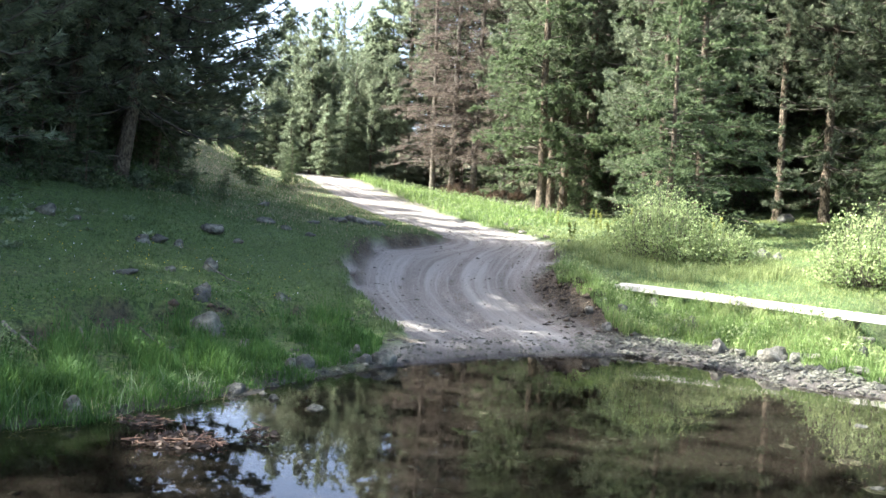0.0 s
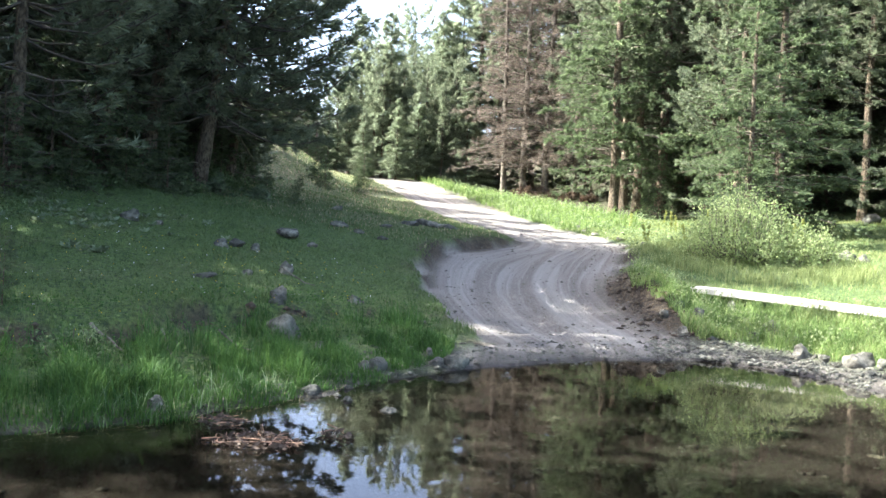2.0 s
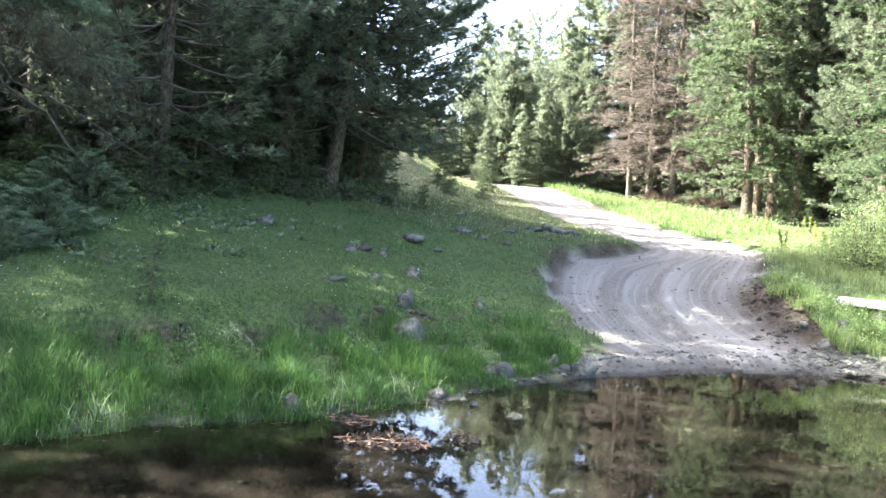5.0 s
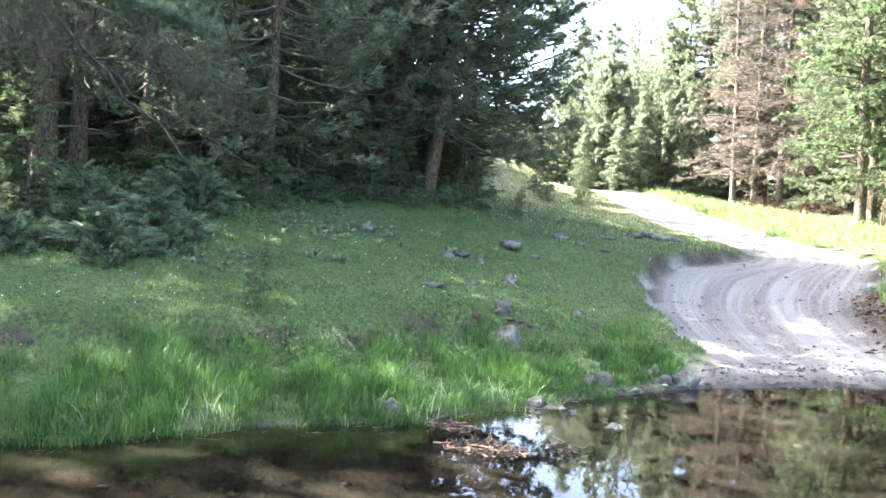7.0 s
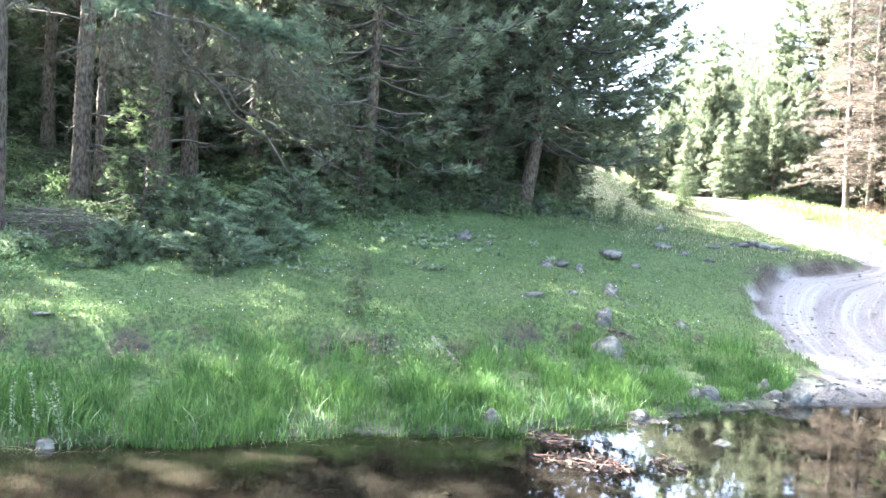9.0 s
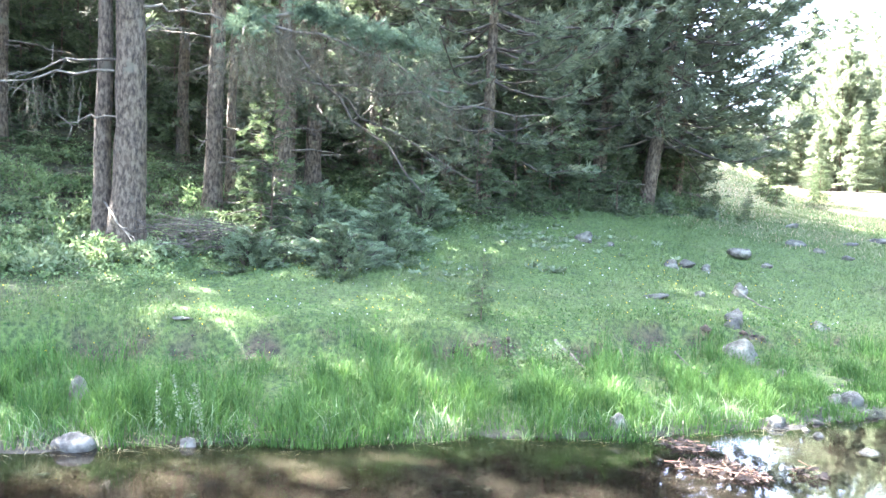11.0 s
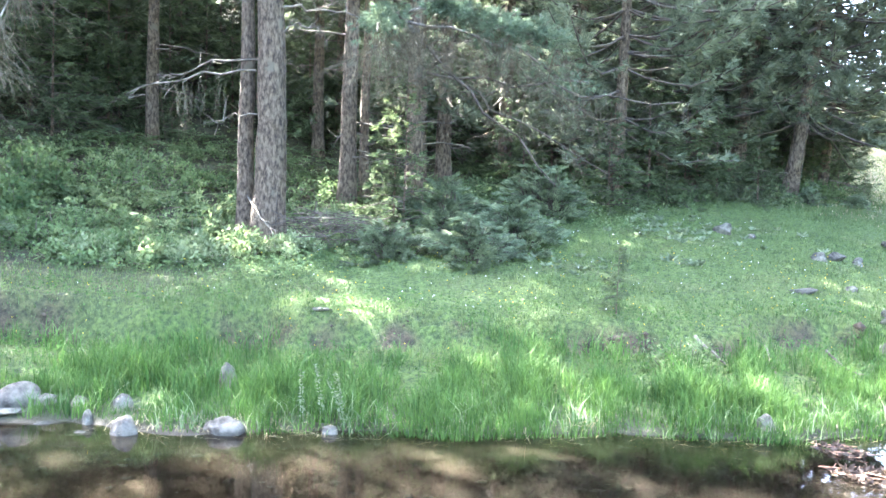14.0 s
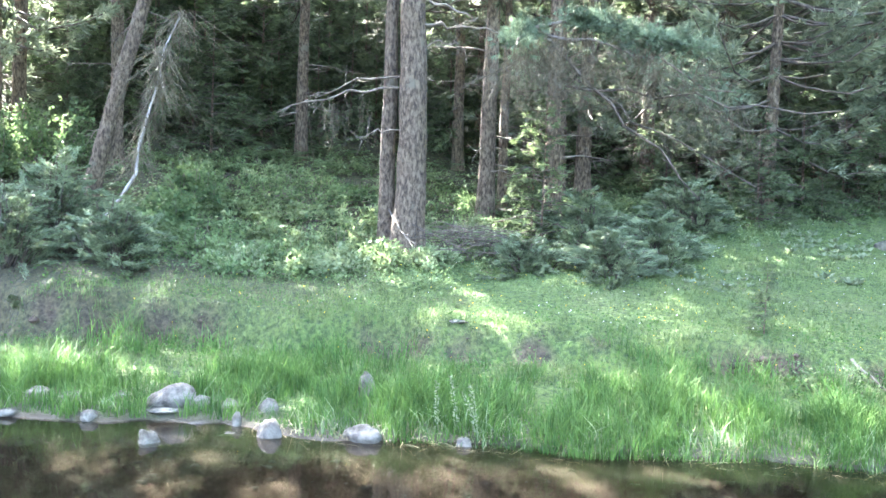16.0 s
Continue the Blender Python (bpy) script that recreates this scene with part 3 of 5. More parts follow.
def brushes(rng, path, n, off, **kw):
    """Needle brushes on short twigs along a limb."""
    q = np.linspace(0, 1, len(path))
    u = rng.uniform(kw.get("start", 0.2), 1, n)
    at = np.stack([np.interp(u, q, path[:, c]) for c in range(3)], 1)
    w = unit(rng.normal(size=(n, 3)) * np.array([1, 1, 0.45]) + np.array([0, 0, kw.get("lift", 0.2)]) + unit(path[-1] - path[0]) * 0.6)
    return at + w * off * rng.uniform(0.2, 1.0, (n, 1)), w


# the thick pine by the lawn, with its thin neighbour
rng = np.random.default_rng(41)
main = stand(conifer("pine_tree", 140, 10.8, 0.215, "pine", (0.03, 0.005), 0.45, 2.7, 15, 1.0, 0, bare_top=0.4, label="thick pine with furrowed grey bark and bare lower branches"), *spot(56.5, 10.9))
mb = np.array(main.matrix_basis.translation)
for a, b, r in (((-0.1, -0.1, 2.15), (-1.3, -1.25, 1.85), 0.015), ((-0.1, 0, 2.3), (-0.85, -0.9, 2.05), 0.014), ((0.1, 0.1, 2.95), (0.55, 0.95, 2.9), 0.02), ((0.1, 0.1, 3.25), (0.5, 0.7, 3.0), 0.02), ((0.1, 0.1, 2.6), (0.35, 0.5, 2.75), 0.014), ((-0.1, 0, 1.6), (-0.5, -0.45, 1.5), 0.01), ((0.1, 0.1, 3.45), (0.7, 1.0, 3.35), 0.02)):
    p, m = custom_limb(rng, a, b, r, -0.06)
    tw = [m] + [tube(np.stack([q0, q0 + d * 0.5 + rng.normal(size=3) * 0.03, q0 + d]), [0.007, 0.005, 0.002], 3) for q0, d in ((p[rng.integers(2, 9)], unit(rng.normal(size=3) + (0, 0, -0.5)) * rng.uniform(0.12, 0.4)) for k in range(8))]
    limb = part("dead_branch", mesh_of("dead_branch", *join(tw), TWIG), main, "bare pale dead branch")
p, m = custom_limb(rng, (-0.1, -0.1, 2.1), (-1.0, -0.8, 2.0), 0.01)
tagged(part("twig_tangle", mesh_of("twig_tangle", *strands(rng, p[4:], 26, 0.75, 0.15, LICHEN), LICHEN), main, "dry lichen-hung twigs"), kind="stuff")
stand(conifer("pine_tree", 141, 10, 0.115, "pine", (0.02, 0.0), 0.46, 2.2, 13, 1.0, 5, label="thin pine close beside a thicker one"), *spot(57.9, 11.25))

# the overhanging bough of blue-green needles, with dry twigs below it
host = stand(conifer("pine_tree", 142, 10, 0.14, "pine", (0.0, 0.0), 0.46, 2.4, 14, 1.1, 6, label="pine with a long blue-green bough over the junipers"), *spot(46.5, 13.0))
hb = np.array(host.matrix_basis.translation)
p, m = custom_limb(rng, np.array([-0.05, -0.05, 2.7]), np.array([-7.85, 6.7, 3.72]) - hb, 0.035, -0.25, wob=0.04)
p2, m2 = custom_limb(rng, p[5], np.array([-6.3, 8.2, 3.72]) - hb, 0.025, -0.15, wob=0.04)
p3, m3 = custom_limb(rng, p[3], np.array([-6.3, 9.0, 3.25]) - hb, 0.022, -0.1, wob=0.04)
bough = part("bough", mesh_of("bough", *join([m, m2, m3]), TWIG), host, "long pale limb")
b1, w1 = brushes(rng, p2, 700, 0.22, lift=0.3)
b2, w2 = brushes(rng, p, 200, 0.32, start=0.55, lift=0.25)
b3, w3 = brushes(rng, p3, 130, 0.36, start=0.3, lift=0.1)
v, f = needles(rng, np.concatenate([b1, b2, b3]), np.concatenate([w1, w2, w3]), 24, 0.10, 0.008, 1.0)
part("bough_needles", mesh_of("bough_needles", v, f, PINE_BLUE, flat=True), bough, "blue-green needle clusters")
low = np.concatenate([p[3:], p2, p3])
low[:, 2] -= 0.15
tagged(part("twig_tangle", mesh_of("twig_tangle", *strands(rng, low, 300, 0.9, 0.6, LICHEN, 0.004), LICHEN), bough, "tangle of dry lichen-hung twigs"), kind="stuff")
lb = low[rng.integers(len(low), size=1300)] + np.stack([rng.normal(size=1300) * 0.3, rng.normal(size=1300) * 0.3, -np.abs(rng.normal(size=1300)) * 0.5 - 0.05], 1)
v, f = needles(rng, lb, np.tile([0, 0, -1.0], (1300, 1)) + rng.normal(size=(1300, 3)) * 0.5, 9, 0.08, 0.005, 1.0)
tagged(part("lichen", mesh_of("lichen", v, f, LICHEN, flat=True), bough, "grey-green beard lichen and dry needles"), kind="stuff")
for a, b, r in (((0.2, 0.0, 2.1), np.array([-5.6, 10.2, 3.05]) - hb, 0.02), ((0.3, -0.1, 2.5), np.array([-7.0, 9.2, 2.0]) - hb, 0.025), ((0.3, 0.1, 2.2), np.array([-6.9, 10.2, 2.2]) - hb, 0.016)):
    p, m = custom_limb(rng, a, b, r, 0.0, wob=0.05)
    part("dead_branch", mesh_of("dead_branch", *join([m, strands(rng, p[3:], 14, 0.45, 0.4, LIMB)]), LIMB), host, "bare dead branch")

# pale broken branch caught beside the leaning pine
rng = np.random.default_rng(43)
fx, fy = spot(76.2, 11.6)
snag = new("fallen_branch")
snag.matrix_basis = pose(fx, fy, ground_at(fx, fy) - 0.05)
p, m = custom_limb(rng, (0, 0, 0.1), (0.3, 0.95, 3.0), 0.03, 0.25, wob=0.06)
stem = part("stem", mesh_of("stem", *m, PALE_WOOD), snag, "bleached bare stem")
tagged(part("twig_tangle", mesh_of("twig_tangle", *strands(rng, np.concatenate([p[4:], p[6:]]), 240, 0.75, 0.55, LICHEN, 0.005), LICHEN), stem, "dry lichen-hung twigs"), kind="stuff")
tagged(snag, "pale broken branch with hanging dry twigs against a leaning pine", "branch")

# trees on the sunlit side, beyond the track
PROTO = {}
PROTO["pine_a"] = conifer("pine_tree", 1, 17, 0.17, "pine", (0, 0), 0.2, 3.1, 22, 1.3, 5, per=7, label="tall sunlit pine with clumped grey-green needles", tuft=(0.18, 0.034, 11, 1.0))
PROTO["pine_b"] = conifer("pine_tree", 2, 16, 0.11, "pine", (0.01, 0), 0.3, 2.4, 21, 1.4, 5, per=7, label="slender pine with clumped grey-green needles", tuft=(0.18, 0.034, 11, 1.0))
PROTO["fir_a"] = conifer("fir_tree", 3, 13, 0.15, "fir", (0, 0), 0.02, 2.8, 30, 0.62, 0, label="dense dark green fir with branches to the ground", tuft=(0.17, 0.042, 8, 0.85))
PROTO["fir_b"] = conifer("fir_tree", 4, 15, 0.16, "fir", (0, 0), 0.10, 2.6, 30, 0.62, 3, label="tall dense fir with a dark green crown", tuft=(0.17, 0.042, 8, 0.85))
PROTO["dead"] = conifer("dead_spruce", 5, 15, 0.13, "fir", (-0.02, 0), 0.10, 2.3, 34, 0.9, 8, foliage=DEAD, bark=TWIG, label="dead spruce with brown needles and bare twigs", thin=0.45, tuft=(0.19, 0.014, 7, 0.9))
PROTO["deep_fir"] = conifer("fir_tree", 6, 14, 0.15, "fir", (0, 0), 0.02, 3.0, 20, 0.24, 0, label="dark fir deep in the wood", tuft=(0.46, 0.13, 5, 0.8))
PROTO["deep_pine"] = conifer("pine_tree", 7, 14, 0.15, "pine", (0, 0), 0.08, 3.2, 17, 0.55, 0, label="dark pine deep in the wood", tuft=(0.36, 0.09, 6, 1.0))
PROTO["young_fir"] = conifer("young_fir", 8, 3.2, 0.035, "fir", (0, 0), 0.02, 1.1, 13, 0.75, 0, label="young green fir under the pines", tuft=(0.14, 0.035, 5, 0.8))
PROTO["open_pine"] = conifer("pine_tree", 9, 15, 0.19, "pine", (0, 0), 0.06, 3.5, 24, 0.95, 3, foliage=SUN_PALED, per=7, label="full pine in open sunlight, needles coloured pale for the light", tuft=(0.30, 0.05, 10, 1.0))
PROTO["low_pine"] = conifer("pine_tree", 10, 15, 0.17, "pine", (0.01, 0), 0.05, 3.2, 24, 1.0, 2, per=7, label="broad pine with boughs down to the grass", tuft=(0.2, 0.042, 10, 1.0))
PROTO["open_fir"] = conifer("spruce_tree", 12, 15, 0.17, "fir", (0.01, 0), 0.04, 3.4, 34, 0.6, 2, foliage=SUN_PALED, label="spruce in open sunlight, needles coloured pale for the light", tuft=(0.36, 0.036, 9, 1.2))
FIRST = [("open_fir", 11.9, 43.0, 200, 0.56), ("open_pine", 12.6, 43.6, 20, 0.47), ("low_pine", -9.5, 31, 0, 0.8), ("pine_a", -8.4, 28.5, 10, 1.0), ("pine_b", -20.4, 25.5, 60, 1.0), ("fir_a", -15.6, 21.4, 0, 0.8), ("fir_b", -5.4, 27.0, 0, 0.95), ("dead", 2.0, 36.0, 0, 0.95), ("deep_fir", 60, 29, 0, 0.8), ("deep_pine", 45, 22, 0, 1), ("young_fir", 47.9, 12.2, 0, 0.55)]
for key, az, far, turn, size in FIRST:
    stand(PROTO[key], *spot(az, far), turn, size)
MORE = [("dead", 0.8, 35.5, 120, 1.05), ("dead", -0.7, 35, 200, 1.05), ("dead", -2.8, 34.5, 300, 0.95), ("fir_b", -6.9, 29, 90, 0.95), ("pine_a", -11.5, 27.5, 130, 0.9), ("pine_b", -12.9, 27.5, 200, 1.05), ("pine_a", -17.0, 30, 40, 0.95),
        ("pine_a", -26.5, 25, 80, 0.95), ("low_pine", -24.2, 30, 10, 1.1), ("fir_a", -27.2, 21, 50, 0.3),
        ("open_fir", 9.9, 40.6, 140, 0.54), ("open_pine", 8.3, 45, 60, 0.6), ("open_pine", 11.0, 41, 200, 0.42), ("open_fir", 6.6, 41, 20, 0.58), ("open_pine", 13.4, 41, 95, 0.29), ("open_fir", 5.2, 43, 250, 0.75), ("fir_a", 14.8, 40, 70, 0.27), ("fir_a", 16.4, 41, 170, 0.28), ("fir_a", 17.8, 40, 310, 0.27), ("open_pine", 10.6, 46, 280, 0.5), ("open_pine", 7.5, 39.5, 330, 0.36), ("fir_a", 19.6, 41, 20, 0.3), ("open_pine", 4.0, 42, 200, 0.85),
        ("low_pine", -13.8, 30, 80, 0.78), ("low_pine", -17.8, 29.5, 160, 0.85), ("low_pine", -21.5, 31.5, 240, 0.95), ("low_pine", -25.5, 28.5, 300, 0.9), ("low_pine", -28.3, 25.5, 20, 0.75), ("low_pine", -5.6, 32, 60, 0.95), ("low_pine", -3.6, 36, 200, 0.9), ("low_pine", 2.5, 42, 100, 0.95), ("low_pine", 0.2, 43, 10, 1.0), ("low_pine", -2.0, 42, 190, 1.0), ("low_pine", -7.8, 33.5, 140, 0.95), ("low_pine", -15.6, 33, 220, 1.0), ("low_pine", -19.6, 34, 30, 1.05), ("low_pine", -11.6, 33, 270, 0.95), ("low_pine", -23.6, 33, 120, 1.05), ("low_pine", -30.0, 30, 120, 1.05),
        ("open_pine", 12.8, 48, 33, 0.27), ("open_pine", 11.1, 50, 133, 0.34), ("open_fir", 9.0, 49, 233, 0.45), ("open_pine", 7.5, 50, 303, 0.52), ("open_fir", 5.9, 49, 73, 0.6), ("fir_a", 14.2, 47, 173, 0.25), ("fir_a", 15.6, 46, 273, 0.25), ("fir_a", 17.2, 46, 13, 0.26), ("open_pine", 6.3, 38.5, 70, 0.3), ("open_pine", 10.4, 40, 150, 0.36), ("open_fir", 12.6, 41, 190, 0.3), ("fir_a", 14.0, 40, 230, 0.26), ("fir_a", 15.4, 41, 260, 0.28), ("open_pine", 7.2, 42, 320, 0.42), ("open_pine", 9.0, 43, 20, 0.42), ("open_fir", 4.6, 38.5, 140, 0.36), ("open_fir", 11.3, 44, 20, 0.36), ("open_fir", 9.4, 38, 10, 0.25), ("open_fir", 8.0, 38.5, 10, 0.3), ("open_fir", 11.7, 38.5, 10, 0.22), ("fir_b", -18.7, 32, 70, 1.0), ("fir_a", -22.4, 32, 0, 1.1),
        ("fir_a", 17.2, 39, 90, 0.25), ("open_pine", 5.4, 39.5, 90, 0.4), ("fir_a", -10.0, 30, 20, 0.7), ("low_pine", -23.0, 28.5, 100, 0.9), ("pine_a", -27.0, 23.8, 150, 0.95), ("fir_b", -18.2, 30.0, 220, 0.95), ("fir_b", -22.2, 29.5, 40, 0.95), ("fir_a", -24.8, 26.5, 100, 0.8), ("fir_b", -12.2, 25.5, 10, 0.7), ("fir_a", -27.6, 22.5, 200, 0.5), ("low_pine", -20.8, 31.0, 70, 0.95), ("fir_b", -25.6, 30.0, 170, 1.0), ("fir_b", -15.0, 27.0, 150, 0.85), ("fir_a", -14.0, 19.2, 250, 0.52), ("low_pine", -13.2, 22.4, 50, 0.62), ("low_pine", -23.2, 25.0, 20, 0.8), ("pine_b", -15.6, 27, 20, 1.0), ("pine_a", -6.0, 30.5, 60, 0.9), ("fir_a", -28.5, 27, 20, 0.9)]
for key, az, far, turn, size in MORE:
    stand_copy(PROTO[key], *spot(az, far), turn, size)
rng = np.random.default_rng(11)
taken = []
for k in range(2200):
    side = k % 2
    az, far = (rng.uniform(19, 104), rng.uniform(17, 38)) if side else (rng.uniform(-48, 4), rng.uniform(36, 60))
    if side and (far < (24.5 if 40 < az < 76 else 20) or (az < 28 and far > 21)):
        continue
    if not side and az > -6 and far < 46:
        continue
    if side and az > 73 and rng.random() < 0.82:
        continue
    x, y = spot(az, far)
    if any(math.hypot(x - a, y - b) < (3.1 if side else 3.0) for a, b in taken):
        continue
    taken.append((x, y))
    size = rng.uniform(0.5, 0.7) if side else rng.uniform(0.9, 1.15) if az < 4 else rng.uniform(0.6, 0.72)
    stand_copy(PROTO["deep_fir" if rng.random() < 0.6 else "deep_pine"], x, y, rng.uniform(0, 360), size)
    if len(taken) > 125:
        break
# Bearings 26 to 31 past range 23.5: hidden firs added to shade the slope.
for az, far, size in ((61, 24, 0.6), (66, 24.5, 0.6), (70.5, 23, 0.6), (74.5, 22.5, 0.55), (58, 26, 0.7), (55, 26.5, 0.7), (47.5, 25, 0.7), (43, 25.5, 0.7), (37, 24, 0.7), (35, 20.5, 0.7), (30.4, 23.7, 0.6), (28.3, 26.6, 0.55), (27.5, 29.5, 0.6), (26.2, 32.5, 0.55), (23.8, 21.8, 0.45), (25.6, 22.3, 0.42), (27.6, 23, 0.48), (29.5, 28, 0.7), (31, 26, 0.75), (30, 34, 0.7), (76.5, 21, 0.8), (71.5, 22, 0.8), (64, 22.5, 0.8)):
    stand_copy(PROTO["deep_fir"], *spot(az, far), 37 * az, size)
# Far-left pines, mostly out of view, added to keep sun off the junipers.
for x, y, size in ((-16.6, 2.2, 0.7), (-15.2, 0.4, 0.62), (-18.5, 0.6, 0.75)):
    stand_copy(PROTO["deep_pine"], x, y, 50 * x, size)
for k in range(40):
    az, far = 41 + 0.95 * k + rng.uniform(-0.5, 0.5), 17.5 + 2.6 * (k * 0.618 % 1.0)
    stand_copy(PROTO["young_fir"], *spot(az, far), 70 * k, rng.uniform(0.75, 1.25))
for k in range(34):
    az, far = rng.uniform(22, 86), rng.uniform(14.5, 20)
    if 52 < az < 80 and far < 16.5:
        continue
    stand_copy(PROTO["young_fir"], *spot(az, far), rng.uniform(0, 360), rng.uniform(0.3, 0.9))
for k in range(16):
    az, far = rng.uniform(-28, -6), rng.uniform(25.5, 32)
    stand_copy(PROTO["young_fir"], *spot(az, far), rng.uniform(0, 360), rng.uniform(0.3, 0.9))
for az, far, size in ((28.5, 16.0, 0.75), (26.6, 15.6, 0.55), (24.0, 15.8, 0.5), (30.8, 15.0, 0.85), (33.5, 14.2, 0.6)):
    stand_copy(PROTO["young_fir"], *spot(az, far), 61 * az, size)
stand(conifer("young_fir", 61, 2.1, 0.02, "fir", (0.02, 0), 0.08, 0.6, 9, 0.5, 0, foliage=BRAMBLE, label="young light green fir lit between the pines", tuft=(0.09, 0.02, 6, 0.8)), *spot(47.3, 11.9))
for x, y, size in ((-7.6, 19.0, 0.9), (-8.4, 20.5, 1.0), (-6.9, 18.2, 0.55), (-7.3, 21.6, 0.6), (-9.2, 22.5, 1.1), (-9.0, 24.5, 0.7), (-10.5, 26.5, 0.9), (-8.2, 17.6, 0.8), (-7.4, 16.6, 0.5), (-5.95, 21.2, 0.14), (-6.3, 19.6, 0.18), (-5.0, 17.5, 0.16), (-7.2, 20.6, 0.5), (-7.9, 22.5, 0.45), (-6.6, 25.5, 0.4), (-6.2, 30.5, 0.45), (-5.6, 26.8, 0.25), (-6.7, 33.0, 0.4), (-5.9, 23.6, 0.3)):
    stand_copy(PROTO["young_fir"], x, y, 40 * x, size)


# ---- shrubs ----
def shrub(name, seed, x, y, rx, ry, tall, n, material, label, category, leaf=(0.06, 0.03), stem_mat=None, upward=0.5, tufted=0, loose=0.16):
    """A shrub of many stems that fan out from its foot, each clad with leaves or needle sprays."""
    rng = np.random.default_rng(seed)
    root = new(name)
    root.matrix_basis = pose(x, y, ground_at(x, y) - 0.03)
    stems, bases, ways = [], [], []
    for k in range(n):
        a, u = rng.uniform(0, 2 * np.pi), rng.random() ** 0.5
        tx, ty = np.cos(a) * u * rx, np.sin(a) * u * ry
        top = tall * (1 - 0.55 * u ** 2) * rng.uniform(0.5, 1.15)
        gz = ground_at(x + tx, y + ty) - ground_at(x, y)
        foot = np.array([tx * 0.35, ty * 0.35, gz * 0.35])
        tip = np.array([tx, ty, gz + top])
        q = np.linspace(0, 1, 5)[:, None]
        p = foot + (tip - foot) * q + np.array([tx, ty, 0]) * 0.25 * np.sin(q * np.pi) + rng.normal(size=(5, 3)) * 0.03 * tall
        stems.append(tube(p, 0.008 * (1.1 - q[:, 0]) + 0.002, 3))
        m = rng.integers(14, 24) if loose > 0.1 else rng.integers(26, 38)
        t = rng.uniform(0.25, 1.02, m)
        at = np.stack([np.interp(t, q[:, 0], p[:, c]) for c in range(3)], 1)
        d = unit(rng.normal(size=(m, 3)) + np.array([tx / rx, ty / ry, upward]) * 0.9)
        bases.append(at + d * rng.uniform(0.0, loose, (m, 1)) * tall)
        ways.append(d)
    tagged(part("stemwork", mesh_of("stemwork", *join(stems), stem_mat or TWIG), root), kind="stuff")
    b, w = np.concatenate(bases), np.concatenate(ways)
    if tufted:
        v, f = needles(rng, b, w, tufted, leaf[0], leaf[1], 0.55)
    else:
        b, w = np.repeat(b, 3, 0) + rng.normal(size=(3 * len(b), 3)) * 0.04, np.repeat(w, 3, 0) + rng.normal(size=(3 * len(w), 3)) * 0.7
        v, f = leaves(rng, b, w, *leaf)
    tagged(part("foliage", mesh_of("foliage", v, f, material, flat=True), root), kind="stuff")
    return tagged(root, label, category)


def juniper(seed, x, y, rx, ry, tall, n):
    """A low juniper: stems that spread from the foot, each ending in overlapping feathery plumes that point out and up."""
    rng = np.random.default_rng(seed)
    root = new("juniper")
    z0 = ground_at(x, y)
    root.matrix_basis = pose(x, y, z0 - 0.03)
    stems, bases, ways = [], [], []
    lobes = rng.uniform(0, 2 * np.pi, 5)
    for k in range(n):
        a, u = rng.uniform(0, 2 * np.pi), rng.random() ** 0.5
        lobe = 0.8 + 0.25 * np.cos(3 * (a - lobes[0])) + 0.12 * np.cos(7 * (a - lobes[1]))
        tx, ty = np.cos(a) * u * rx * lobe, np.sin(a) * u * ry * lobe
        top = tall * (1 - 0.72 * u ** 2.2) * rng.uniform(0.62, 1.05) * (0.85 + 0.2 * np.sin(4 * a + lobes[2]))
        gz = ground_at(x + tx, y + ty) - z0
        tip = np.array([tx, ty, gz + top])
        flat = np.array([np.cos(a), np.sin(a), 0.0])
        aim = unit(flat * (0.5 + 0.7 * u) + rng.normal(size=3) * 0.2 + np.array([0, 0, 0.55 - 0.2 * u]))
        size = rng.uniform(0.2, 0.44)
        q = np.linspace(0, 1, 5)[:, None]
        start = tip - aim * size
        foot = np.array([tx * 0.3, ty * 0.3, gz * 0.3])
        stems.append(tube(np.concatenate([foot + (start - foot) * np.array([[0], [0.5]]) + [[0, 0, 0], [0, 0, -0.05]], start[None], (start + aim * size * 0.9)[None]]), [0.012, 0.009, 0.006, 0.002], 3))
        side = unit(np.cross(aim, [0, 0, 1]) + 1e-6)
        m = 60
        t = rng.random(m) ** 0.8
        hang = np.array([0, 0, -0.18]) * (t ** 2)[:, None] * size
        arm = size * 0.15 * (1 - t) ** 0.7 * rng.uniform(-1, 1, m)
        bases.append(start + aim * (t * size)[:, None] + side * arm[:, None] + hang + rng.normal(size=(m, 3)) * 0.012)
        ways.append(unit(aim + side * (np.sign(arm) * 0.7 * (1 - 0.6 * t))[:, None] + rng.normal(size=(m, 3)) * 0.18))
    tagged(part("stemwork", mesh_of("stemwork", *join(stems), LIMB), root), kind="stuff")
    v, f = needles(rng, np.concatenate(bases), np.concatenate(ways), 4, 0.05, 0.016, 0.3, 0.03)
    tagged(part("foliage", mesh_of("foliage", v, f, JUNIPER, flat=True), root), kind="stuff")
    return tagged(root, "low spreading juniper with layered blue-green sprays on the bank", "shrub", group="junipers along the wood")


